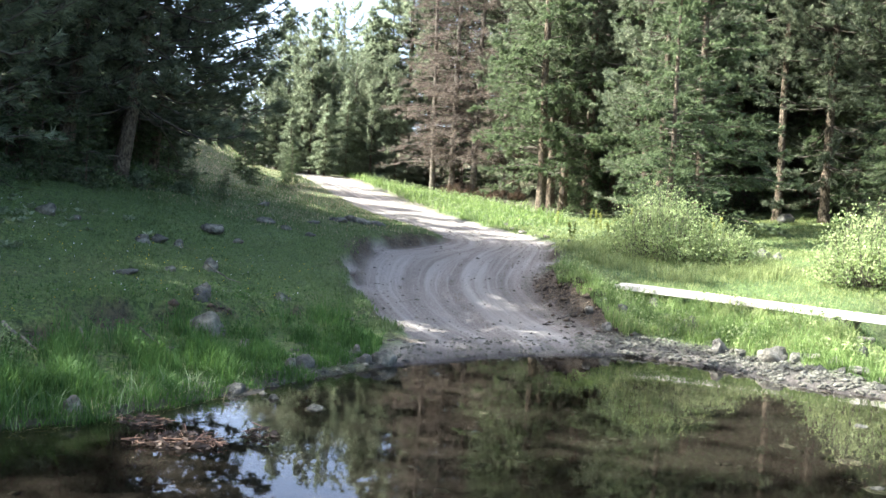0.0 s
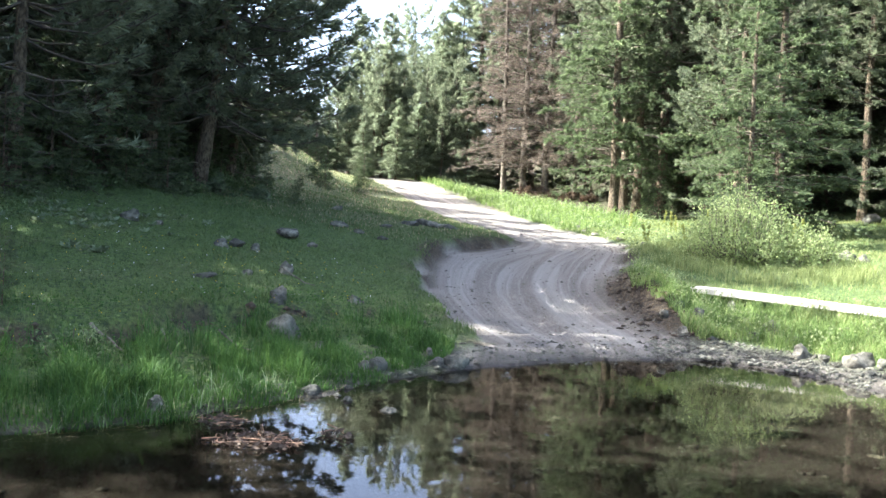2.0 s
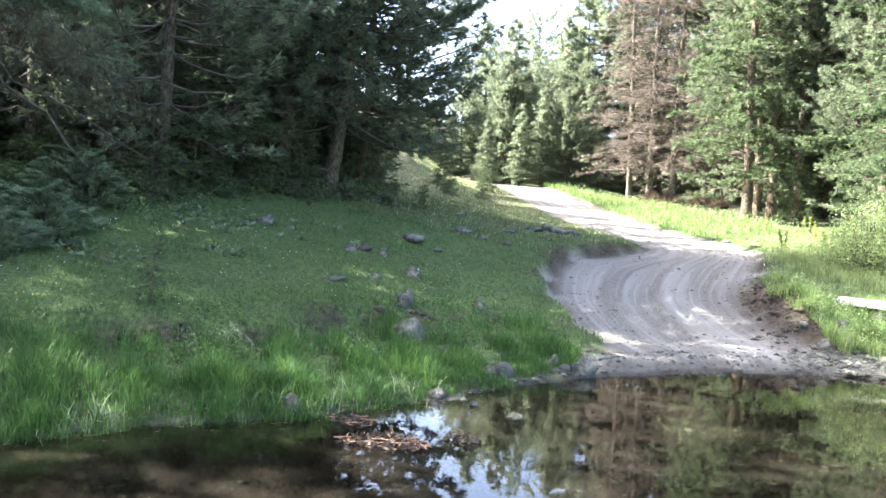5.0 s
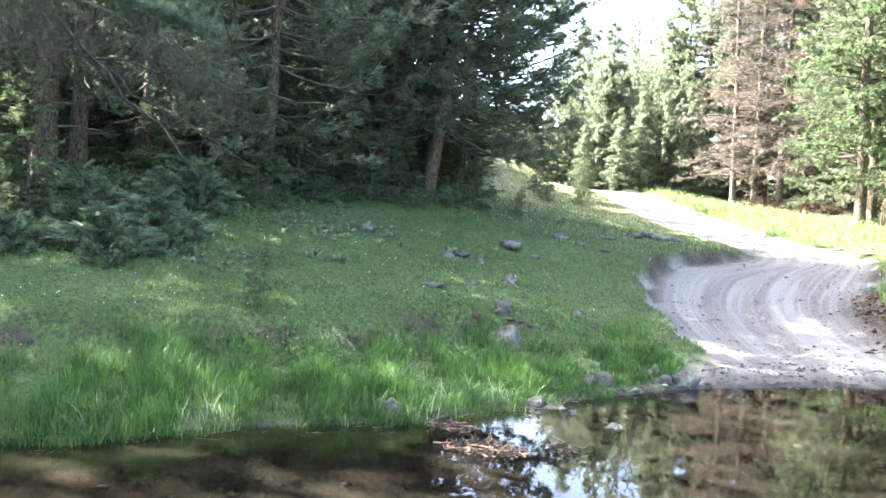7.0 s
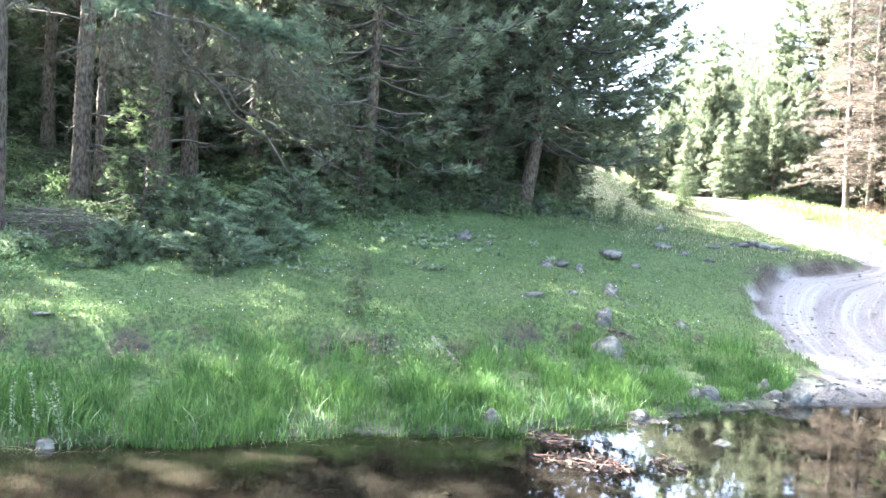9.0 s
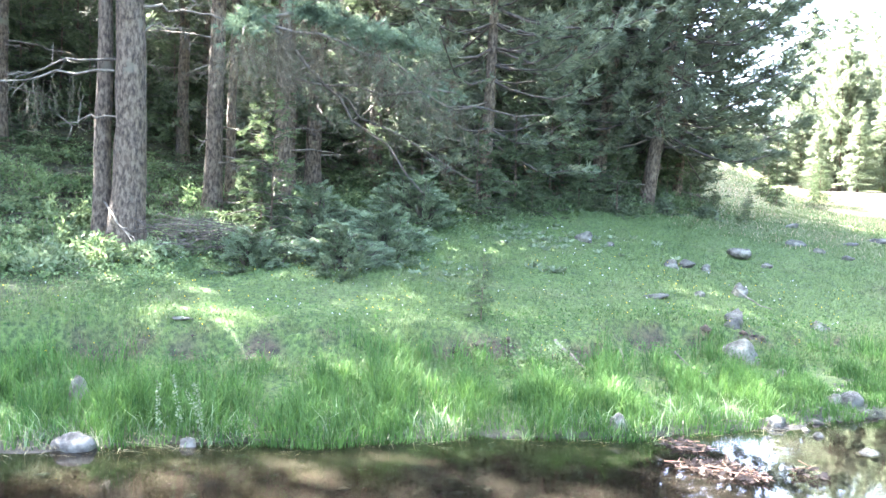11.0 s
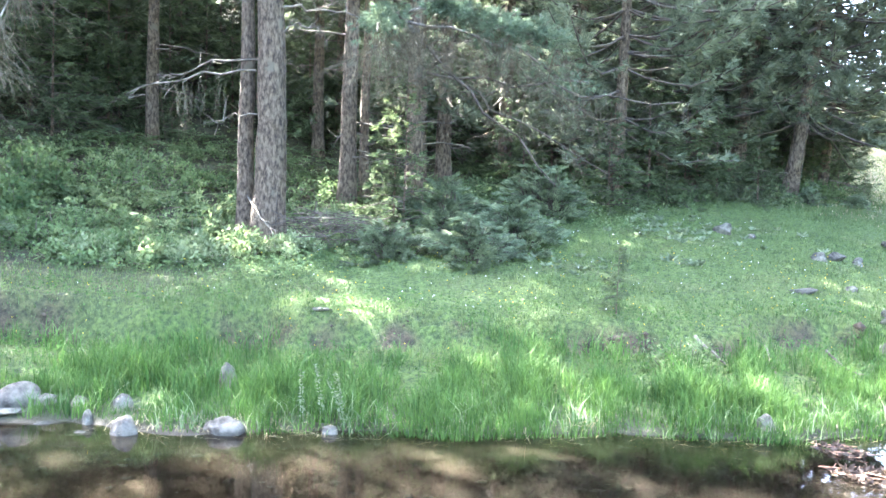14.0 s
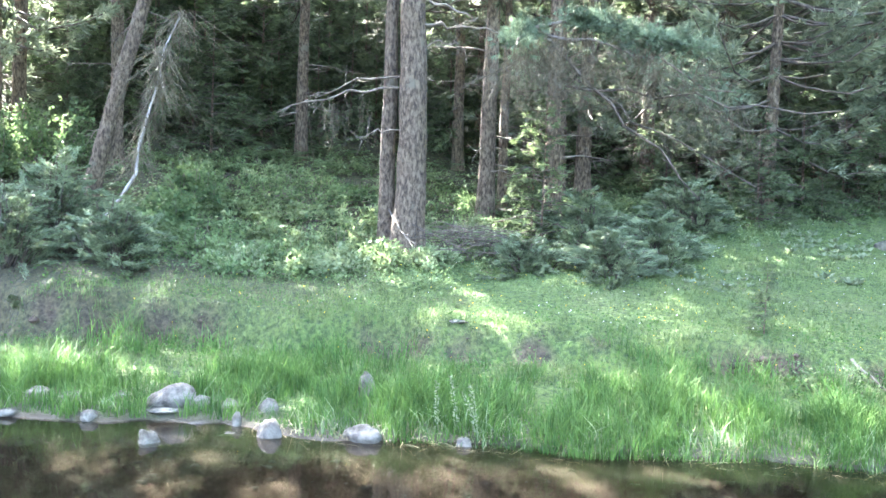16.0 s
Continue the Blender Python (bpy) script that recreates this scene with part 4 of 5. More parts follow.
for k, spec in enumerate(((-10.75, 1.6, 1.2, 1.0, 1.0, 130), (-10.35, 2.75, 0.9, 0.85, 0.85, 110), (-11.6, 2.3, 1.0, 1.0, 1.25, 120), (-7.75, 6.95, 0.75, 0.8, 0.55, 90), (-7.15, 7.75, 0.85, 0.9, 0.62, 120), (-7.35, 8.9, 0.85, 0.9, 0.7, 110), (-8.4, 8.6, 1.0, 1.0, 0.85, 110), (-8.2, 10.7, 0.9, 1.1, 0.95, 110), (-6.75, 14.6, 0.75, 0.6, 0.5, 60), (-5.6, 17.0, 0.4, 0.4, 0.35, 30), (-6.1, 16.0, 0.35, 0.35, 0.45, 26))):
    juniper(200 + k, *spec[:5], round(spec[5] * 1.5))
shrub("willow_bush", 8, 3.95, 16.0, 0.85, 0.8, 1.35, 260, BUSH, "rounded bright green willow bush in tall grass", "bush", (0.055, 0.026), loose=0.24)
shrub("willow_bush", 16, 3.5, 16.4, 0.5, 0.5, 1.0, 70, BUSH, "upright bright green willow bush in tall grass", "bush", (0.055, 0.026), upward=0.9)
shrub("willow_bush", 9, 4.95, 15.6, 0.6, 0.5, 0.75, 110, BUSH, "low bright green bush in tall grass", "bush", (0.055, 0.026))
shrub("willow_bush", 10, 6.75, 13.6, 0.95, 0.75, 1.25, 190, BUSH, "bright green bush with brown twigs at its foot", "bush", (0.055, 0.026))
shrub("herb_clump", 11, -3.8, 6.85, 0.3, 0.26, 0.28, 26, BRAMBLE, "small yellow-green leafy plant in the sedge", "plant", (0.034, 0.02))
shrub("brown_brush", 14, 7.2, 13.3, 0.6, 0.4, 0.45, 40, LICHEN, "dry brown twiggy brush at the foot of a bush", "bush", (0.05, 0.012), tufted=5)
shrub("brown_brush", 12, 0.0, 34.4, 0.9, 0.8, 0.6, 36, RUST, "rust-brown dead spruce brush under the trees", "bush", (0.14, 0.03), tufted=6)
shrub("brown_brush", 13, 1.7, 33.6, 0.8, 0.7, 0.5, 30, RUST, "rust-brown dead spruce brush under the trees", "bush", (0.14, 0.03), tufted=6)
for k, (x, y, r, h) in enumerate(((-9.6, 5.0, 0.9, 0.5), (-10.2, 4.0, 1.0, 0.6), (-11.3, 5.2, 1.2, 0.6), (-12.6, 4.3, 1.2, 0.7), (-12.4, 6.3, 1.3, 0.7), (-10.6, 6.6, 1.0, 0.6), (-9.0, 7.0, 0.8, 0.5), (-11.4, 8.0, 1.2, 0.6), (-14.2, 6.0, 1.4, 0.7), (-14.0, 8.5, 1.4, 0.7), (-9.4, 4.2, 0.7, 0.4), (-9.8, 9.8, 1.1, 0.6), (-9.0, 12.0, 1.0, 0.6), (-7.6, 13.4, 1.0, 0.5), (-7.0, 15.4, 1.0, 0.6), (-15.8, 4.2, 1.5, 0.8), (-6.6, 17.2, 0.8, 0.6))):
    shrub("bramble_patch", 30 + k, x, y, r * 0.85, r * 0.85, h * (0.3, 0.6, 0.42)[k % 3], 50, (BRAMBLE, FERN, BRAMBLE)[k % 3], "tangled leafy undergrowth on the forest slope", "undergrowth", ((0.055, 0.035), (0.08, 0.028), (0.07, 0.042))[k % 3])
for k, (az, far, r, h) in enumerate(((70.5, 12.9, 0.6, 1.0), (79.5, 15.5, 1.0, 1.9), (83.0, 15.0, 1.0, 1.6), (72.0, 12.0, 0.5, 0.7), (86.5, 17.5, 1.2, 2.4), (81.0, 19.5, 1.3, 2.6))):
    shrub("hazel_bush", 70 + k, *spot(az, far), r * 0.75, r * 0.75, h * 0.75, 60, FERN, "green leafy bush at the forest edge", "bush", (0.075, 0.05))
for k, (x, y, r, h) in enumerate(((-9.55, 3.95, 0.5, 0.4), (-9.25, 4.5, 0.45, 0.5), (-8.95, 5.0, 0.5, 0.42), (-8.75, 5.55, 0.4, 0.5), (-8.45, 6.0, 0.4, 0.4), (-9.5, 5.4, 0.5, 0.55), (-9.3, 7.4, 0.5, 0.45), (-10.1, 4.6, 0.5, 0.5))):
    shrub("nettle_clump", 90 + k, x, y, r * 0.75, r * 0.75, h * 0.65, 26, (NETTLE, BRAMBLE)[k % 2], "pale leafy nettles at the edge of the wood", "undergrowth", (0.075, 0.032), upward=1.0)


def fern(seed):
    """A fern: arching fronds from one foot, each with paired leaflets that shorten to the tip."""
    rng = np.random.default_rng(seed)
    root = new("fern")
    for k in range(9):
        a = 2 * np.pi * (k + rng.uniform(0, 0.7)) / 9
        long, q = rng.uniform(0.45, 0.75), np.linspace(0, 1, 24)
        flat = np.array([np.cos(a), np.sin(a), 0])
        path = flat * (q * long)[:, None] + np.array([0, 0, 1]) * (long * (0.75 * q - 0.62 * q ** 2.2))[:, None]
        side = np.cross(flat, [0, 0, 1])
        base = np.repeat(path[3:], 2, 0)
        sign = np.tile([1.0, -1.0], 21)[:, None]
        size = np.repeat(np.sin(np.pi * (0.12 + 0.86 * q[3:])) ** 0.8, 2)[:, None]
        d = unit(side * sign + flat * 0.35 + np.array([0, 0, -0.15]) + rng.normal(size=(42, 3)) * 0.1) * size * 0.17
        w = np.tile(flat * 0.014, (42, 1)) * size
        v = np.stack([base, base + d * 0.4 - w, base + d, base + d * 0.4 + w], 1).reshape(-1, 3)
        stem = tube(path, 0.004 * (1.1 - q), 4)
        part("frond", mesh_of("frond", *join([stem, (v, np.arange(168).reshape(-1, 4))]), FERN, flat=True), root)
    return tagged(root, "green fern with arching fronds on the forest slope", "fern", group="ferns on the forest slope")


rng = np.random.default_rng(31)
FERNS = [fern(1), fern(2), fern(3)]
grown = []
while len(grown) < 120:
    az, far = rng.uniform(36, 84), rng.uniform(10.6, 17.5)
    x, y = spot(az, far)
    if any(math.hypot(x - a, y - b) < 0.45 for a, b in grown) or (az < 52 and far < 12.2) or (az > 76 and far < 12.6):
        continue
    if len(grown) < 3:
        stand(FERNS[len(grown)], x, y, rng.uniform(0, 360), rng.uniform(0.7, 1.2))
    else:
        stand_copy(FERNS[len(grown) % 3], x, y, rng.uniform(0, 360), rng.uniform(0.6, 1.3))
    grown.append((x, y))
# a brush pile of dry twigs at the foot of the thick pine
rng = np.random.default_rng(77)
def twig_pile(name, seed, x, y, z, r, h, n, material, label, thick=0.006, flat=0.25):
    rng = np.random.default_rng(seed)
    out = []
    for k in range(n):
        c = np.array([rng.normal() * r * 0.4, rng.normal() * r * 0.4, rng.uniform(0, h)])
        d = unit(rng.normal(size=3) * np.array([1, 1, flat])) * r * rng.uniform(0.2, 0.6)
        out.append(tube(np.stack([c - d, c + rng.normal(size=3) * 0.05 * r, c + d]), [thick, thick * 0.8, thick * 0.4], 4))
    root = new(name, mesh_of(name, *join(out), material))
    root.matrix_basis = pose(x, y, z)
    return tagged(root, label, "twigs", kind="stuff")


twig_pile("brush_pile", 3, -8.6, 6.6, ground_at(-8.6, 6.6), 0.9, 0.4, 130, LIMB, "heap of dry brown twigs at a pine's foot")
DRIFT = rough_mat("wet_brown_litter", [(0.4, (0.06, 0.03, 0.018)), (0.62, (0.30, 0.17, 0.10))], 9, rough=0.6)
LITTER = leaf_mat("wet_dead_leaves", (0.04, 0.03, 0.022), (0.15, 0.11, 0.08), 0.15)
for seed, x, y, r, n in ((4, -1.68, 5.5, 0.24, 300), (5, -2.1, 5.95, 0.14, 90), (6, -1.2, 5.75, 0.1, 40)):
    rng = np.random.default_rng(seed)
    raft = new("driftwood")
    raft.matrix_basis = pose(x, y, 0.0)
    a, u = rng.uniform(0, 2 * np.pi, n), rng.random(n) ** 0.6 * r
    b = np.stack([np.cos(a) * u * 1.25, np.sin(a) * u * 0.8, 0.004 + (1 - u / r) * 0.06 * rng.random(n)], 1)
    v, f = leaves(rng, b, rng.normal(size=(n, 3)) * [1, 1, 0.3] + [0, 0, 0.12], 0.06, 0.025)
    tagged(part("leaf_litter", mesh_of("leaf_litter", v, f, LITTER, flat=True), raft, "matted wet brown leaves"), kind="stuff")
    sticks = []
    for k in range(n // 9):
        c, d = b[k] + [0, 0, 0.015], unit(rng.normal(size=3) * [1, 1, 0.1]) * rng.uniform(0.04, 0.14)
        sticks.append(tube(np.stack([c - d, c + rng.normal(size=3) * 0.015, c + d]), [0.004, 0.0035, 0.002], 4))
    tagged(part("twig_tangle", mesh_of("twig_tangle", *join(sticks), DRIFT), raft), kind="stuff")
    tagged(raft, "raft of wet brown leaves and twigs in the shallows", "driftwood")
for x0, y0, x1, y1, r in ((-3.86, 7.25, -3.45, 7.1, 0.014), (-3.3, 7.5, -3.05, 7.25, 0.009), (-2.9, 7.9, -2.55, 7.9, 0.009), (-3.2, 10.9, -2.75, 10.9, 0.01)):
    p, m = custom_limb(rng, (x0, y0, ground_at(x0, y0) + 0.16), (x1, y1, ground_at(x1, y1) + 0.03), r, 0.03, 7, 0.012)
    tagged(new("stick", mesh_of("stick", *m, TWIG)), "bent bleached stick lying in the grass", "stick")


# ---- rocks ----
def rock(seed, x, y, wide, tall, material, label, deep=0.3, long=1.0, turn=None, z=None, worn=0.0):
    rng = np.random.default_rng(seed)
    bm = bmesh.new()
    bmesh.ops.create_icosphere(bm, subdivisions=3, radius=1.0)
    o = Vector(rng.uniform(-50, 50, 3))
    cuts = [(Vector(unit(rng.normal(size=3))), rng.uniform(0.42 + worn, 0.82 + worn * 0.5)) for _ in range(11)]
    for v in bm.verts:
        for n, d in cuts:
            over = v.co.dot(n) - d
            if over > 0:
                v.co -= n * over * 0.95
        v.co *= 1 + 0.34 * noise.noise(v.co * 1.1 + o) + 0.11 * noise.noise(v.co * 3.5 + o) + 0.04 * noise.noise(v.co * 8 + o)
        v.co = Vector((v.co.x * wide / 2 * long, v.co.y * wide / 2, v.co.z * tall * (0.5 + deep)))
    me = bpy.data.meshes.new("rock")
    bm.to_mesh(me)
    bm.free()
    me.polygons.foreach_set("use_smooth", np.full(len(me.polygons), True))
    me.materials.append(material)
    ob = new("rock", me)
    base = max(ground_at(x, y), -0.05) if z is None else z
    ob.matrix_basis = pose(x, y, base + tall * (0.5 - deep), 0, 0, rng.uniform(0, 360) if turn is None else turn)
    return tagged(ob, label, "rock")


LAWN_ROCKS = [(-2.52, 8.75, 0.44, 0.26, "s"), (-2.12, 10.6, 0.27, 0.14, "s"), (-3.3, 11.3, 0.29, 0.26, "s"), (-3.58, 10.6, 0.17, 0.1, "s"), (-3.9, 10.0, 0.42, 0.08, "w"), (-2.85, 9.6, 0.30, 0.2, "w"), (-2.78, 9.3, 0.26, 0.14, "w"),
              (-4.0, 13.8, 0.55, 0.2, "s"), (-3.5, 13.5, 0.2, 0.09, "p"), (-2.15, 18.1, 0.6, 0.2, "s"), (-1.8, 18.5, 0.5, 0.16, "w"), (-2.5, 17.6, 0.35, 0.12, "w"), (-5.93, 12.1, 0.33, 0.2, "s"), (-5.55, 12.2, 0.16, 0.08, "p"), (-4.3, 12.15, 0.28, 0.14, "w"),
              (-4.4, 11.85, 0.3, 0.14, "s"), (-4.05, 12.3, 0.22, 0.12, "s"), (-3.57, 15.6, 0.4, 0.14, "s"), (-3.1, 15.2, 0.25, 0.1, "s"), (-4.2, 18.0, 0.4, 0.16, "s"), (-2.6, 15.0, 0.22, 0.08, "w"), (-2.9, 16.8, 0.3, 0.1, "w"), (-6.5, 4.9, 0.2, 0.03, "s"), (-1.25, 10.4, 0.16, 0.06, "p"), (-2.04, 8.5, 0.16, 0.1, "s")]
KIND = {"s": (STONE, "grey lichen-flecked stone half sunk in the grass"), "w": (STONE_WET, "dark flat stone sunk in the grass"), "p": (STONE_PALE, "small pale stone in the grass")}
for k, (x, y, w, t, c) in enumerate(LAWN_ROCKS):
    rock(200 + k, x, y, w * 0.85, t * 0.85, KIND[c][0], KIND[c][1], long=1.25 if w > 0.3 else 1.1, turn=rng.uniform(-30, 30))
WATER_ROCKS = [(-1.0, 6.68, 0.22, 0.09, "s"), (-0.66, 8.8, 0.27, 0.16, "s"), (-0.84, 8.7, 0.22, 0.1, "w"), (-1.38, 8.15, 0.24, 0.16, "w"), (-1.5, 8.1, 0.16, 0.1, "s"), (-0.07, 8.45, 0.11, 0.07, "w"), (-0.97, 9.0, 0.12, 0.12, "p"), (-1.75, 7.1, 0.18, 0.09, "w"), (-1.4, 6.95, 0.1, 0.06, "w"),
               (-2.64, 6.0, 0.16, 0.13, "s"), (-6.84, 2.27, 0.37, 0.2, "p"), (-6.03, 1.82, 0.17, 0.17, "s"), (-6.72, 2.44, 0.2, 0.1, "p"), (-5.98, 2.42, 0.24, 0.04, "s"), (-6.17, 2.53, 0.1, 0.14, "s"), (-6.5, 2.62, 0.16, 0.08, "s"), (-5.74, 2.61, 0.19, 0.17, "p"), (-6.26, 2.84, 0.18, 0.12, "s"), (-6.0, 3.58, 0.16, 0.24, "p"), (-5.3, 3.14, 0.28, 0.15, "p"),
               (-4.8, 3.67, 0.15, 0.1, "p"), (-7.36, 1.13, 0.16, 0.05, "s"), (-7.66, 1.42, 0.23, 0.1, "p"), (-7.4, 1.6, 0.18, 0.12, "s"), (-6.9, 1.63, 0.15, 0.07, "s"), (-7.24, 1.97, 0.16, 0.06, "p"), (-6.75, 2.18, 0.3, 0.03, "s"), (-6.4, 2.3, 0.14, 0.03, "w"),
               (3.5, 7.07, 0.17, 0.09, "s"), (2.9, 5.95, 0.22, 0.04, "s"), (2.6, 6.3, 0.12, 0.03, "s"), (2.78, 5.3, 0.2, 0.08, "s"), (3.9, 6.6, 0.2, 0.1, "s")]
for k, (x, y, w, t, c) in enumerate(WATER_ROCKS):
    rock(300 + k, x, y, w * 0.84, t * 0.82, KIND[c][0], "rounded stone standing in the shallow stream edge", deep=0.35, long=1.3 if w > 0.25 else 1.1, turn=rng.uniform(35, 65), worn=0.3)
BANK_ROCKS = [(2.4, 11.85, 0.24, 0.24, "p"), (3.0, 12.55, 0.18, 0.14, "s"), (3.28, 11.6, 0.3, 0.12, "p"), (3.0, 11.3, 0.2, 0.08, "s"), (3.3, 10.35, 0.26, 0.16, "p"), (3.5, 10.15, 0.16, 0.1, "s"), (3.8, 9.95, 0.42, 0.17, "p"), (4.05, 9.8, 0.2, 0.1, "s"), (4.2, 9.85, 0.26, 0.09, "p"), (4.42, 9.65, 0.3, 0.1, "p"), (4.6, 9.4, 0.36, 0.1, "s"), (4.75, 9.2, 0.22, 0.08, "p"), (4.85, 8.9, 0.26, 0.12, "s"),
              (4.35, 9.3, 0.14, 0.06, "w"), (4.1, 9.35, 0.18, 0.06, "w"), (3.75, 9.5, 0.16, 0.06, "w"), (4.5, 8.7, 0.2, 0.07, "w"), (5.15, 11.35, 0.6, 0.2, "p"), (5.3, 10.95, 0.36, 0.2, "p"), (5.15, 10.6, 0.28, 0.22, "s"), (5.65, 10.5, 0.44, 0.18, "p"), (5.0, 10.25, 0.24, 0.2, "w"), (5.4, 10.1, 0.4, 0.12, "s"), (5.95, 11.2, 0.45, 0.22, "p"), (6.0, 10.6, 0.3, 0.18, "s"), (5.1, 9.85, 0.3, 0.08, "w"), (5.55, 9.7, 0.36, 0.12, "s"), (5.75, 10.0, 0.26, 0.14, "p"),
              (5.0, 15.6, 0.3, 0.18, "p"), (5.4, 15.9, 0.35, 0.2, "p"), (5.87, 16.4, 0.4, 0.25, "s"), (6.2, 16.3, 0.25, 0.15, "s"), (5.6, 16.8, 0.3, 0.14, "p"), (8.8, 23.0, 0.6, 0.35, "w"), (2.1, 19.8, 0.2, 0.1, "p"), (1.6, 21.0, 0.24, 0.1, "p"), (2.5, 19.0, 0.18, 0.1, "p"), (1.3, 22.8, 0.2, 0.1, "p"), (1.9, 20.4, 0.14, 0.07, "s"), (1.4, 21.9, 0.16, 0.08, "s"), (2.1, 11.3, 0.16, 0.1, "p"), (1.95, 11.9, 0.2, 0.12, "p"), (2.2, 12.2, 0.18, 0.12, "w")]
for k, (x, y, w, t, c) in enumerate(BANK_ROCKS):
    rock(400 + k, x, y, w, t, KIND[c][0], "weathered pale stone on the sunlit bank" if c == "p" else "grey stone on the stream bank")


def scatter_stones(name, seed, pick, n, lo, hi, material, label):
    """Loose gravel: many small faceted stones in one mesh."""
    rng = np.random.default_rng(seed)
    base = np.array([(1, 0, 0), (-1, 0, 0), (0, 1, 0), (0, -1, 0), (0, 0, 1), (0, 0, -1)], float)
    tri = np.array([(0, 2, 4), (2, 1, 4), (1, 3, 4), (3, 0, 4), (2, 0, 5), (1, 2, 5), (3, 1, 5), (0, 3, 5)])
    x, y = pick(rng, n)
    m = len(x)
    size = lo * (hi / lo) ** (rng.random(m) ** 2.2)
    a = rng.uniform(0, 2 * np.pi, m)
    v = base[None] * (1 + 0.35 * rng.normal(size=(m, 6, 1))) * size[:, None, None] * np.array([1, 0.8, 0.5])
    c, s = np.cos(a)[:, None], np.sin(a)[:, None]
    v = np.stack([v[..., 0] * c - v[..., 1] * s, v[..., 0] * s + v[..., 1] * c, v[..., 2]], -1)
    v += np.stack([x, y, height(x, y) + size * 0.15], -1)[:, None]
    f = (tri[None] + np.arange(m)[:, None, None] * 6).reshape(-1, 3)
    tagged(new(name, mesh_of(name, v.reshape(-1, 3), f, material)), label, "stones", kind="stuff")


def box_pick(x0, x1, y0, y1, test):
    def pick(rng, n):
        x, y = rng.uniform(x0, x1, n), rng.uniform(y0, y1, n)
        ok = test(rng, x, y, *masks(x, y))
        return x[ok], y[ok]
    return pick


scatter_stones("gravel", 1, box_pick(-3, 4, 9, 24, lambda r, x, y, s, rd, sd, h, road: (road > 0.4) & (r.random(len(x)) < 0.25 + 0.75 * (rd / h) ** 2)), 10000, 0.006, 0.04, STONE_PALE, "loose grey gravel on the track")
scatter_stones("shingle", 2, box_pick(-1.6, 5.6, 7.4, 12, lambda r, x, y, s, rd, sd, h, road: (s > -0.25) & (s < 0.9)), 7000, 0.006, 0.045, STONE, "wet grey shingle along the water")
scatter_stones("shore_pebbles", 7, box_pick(1.6, 6.4, 6.8, 11.5, lambda r, x, y, s, rd, sd, h, road: (s > -0.2) & (s < 0.85)), 16000, 0.008, 0.055, STONE, "wet grey pebbles on the shore below the plank")
scatter_stones("riffle_stones", 3, box_pick(-2.4, -0.2, 6.2, 9.2, lambda r, x, y, s, rd, sd, h, road: (s > -0.7) & (s < 0.2)), 900, 0.015, 0.06, STONE_WET, "small dark stones in the riffle")
scatter_stones("clods", 4, box_pick(1.3, 2.8, 11, 14.5, lambda r, x, y, s, rd, sd, h, road: np.exp(-((x - 1.95 + 0.25 * (y - 12.6)) / 0.5) ** 2 - ((y - 12.8) / 1.2) ** 2) > r.random(len(x))), 2400, 0.012, 0.075, SOIL, "crumbled brown soil heaped beside the track")
scatter_stones("bank_clods", 6, box_pick(-10.5, -1.8, -0.5, 10.5, lambda r, x, y, s, rd, sd, h, road: (np.abs(s - 1.88) < 0.1) & (road < 0.1) & (wave(x * 2.7, y * 2.7, 5) + 0.4 * wave(x * 8, y * 8, 1) > 0.1)), 10000, 0.018, 0.1, SOIL, "crumbled dark soil and turf clods along the cut bank")
scatter_stones("bed_stones", 5, box_pick(-7, 5, 1.5, 10, lambda r, x, y, s, rd, sd, h, road: (s < -0.2) & (s > -5)), 2600, 0.015, 0.06, STONE_WET, "brown pebbles on the stream bed")

# ---- the plank footbridge ----
def plank():
    root = new("plank_footbridge")
    a, b = Vector((2.6, 13.25, ground_at(2.6, 13.25) + 0.08)), Vector((8.0, 9.3, 0.42))
    d = b - a
    for k, off in enumerate((-0.085, 0.085)):
        bm = bmesh.new()
        bmesh.ops.create_cube(bm, size=1.0)
        bmesh.ops.bevel(bm, geom=bm.edges[:], offset=0.06, segments=1, affect="EDGES")
        bmesh.ops.scale(bm, verts=bm.verts, vec=(d.length, 0.165, 0.08))
        me = bpy.data.meshes.new("board")
        bm.to_mesh(me)
        bm.free()
        ob = part("board", me, root, material=PLANK)
        ob.matrix_basis = pose(0, off, 0.01 * k, 0, 0, 0)
    root.matrix_basis = Matrix.Translation((a + b) / 2) @ d.to_track_quat("X", "Z").to_matrix().to_4x4()
    tagged(root, "bleached plank footbridge laid over the side stream", "footbridge")


plank()


# ---- grass ----
def grass(name, seed, n, x0, x1, y0, y1, test, tall, width, bend, material, label):
    rng = np.random.default_rng(seed)
    x, y = rng.uniform(x0, x1, n), rng.uniform(y0, y1, n)
    ok, h = test(rng, x, y, *masks(x, y))
    x, y, h = x[ok], y[ok], h[ok]
    v, f = blades(rng, x, y, height(x, y) - 0.01, tall * h, width, bend)
    tagged(new(name, mesh_of(name, v, f, material, flat=True)), label, "grass", kind="stuff")


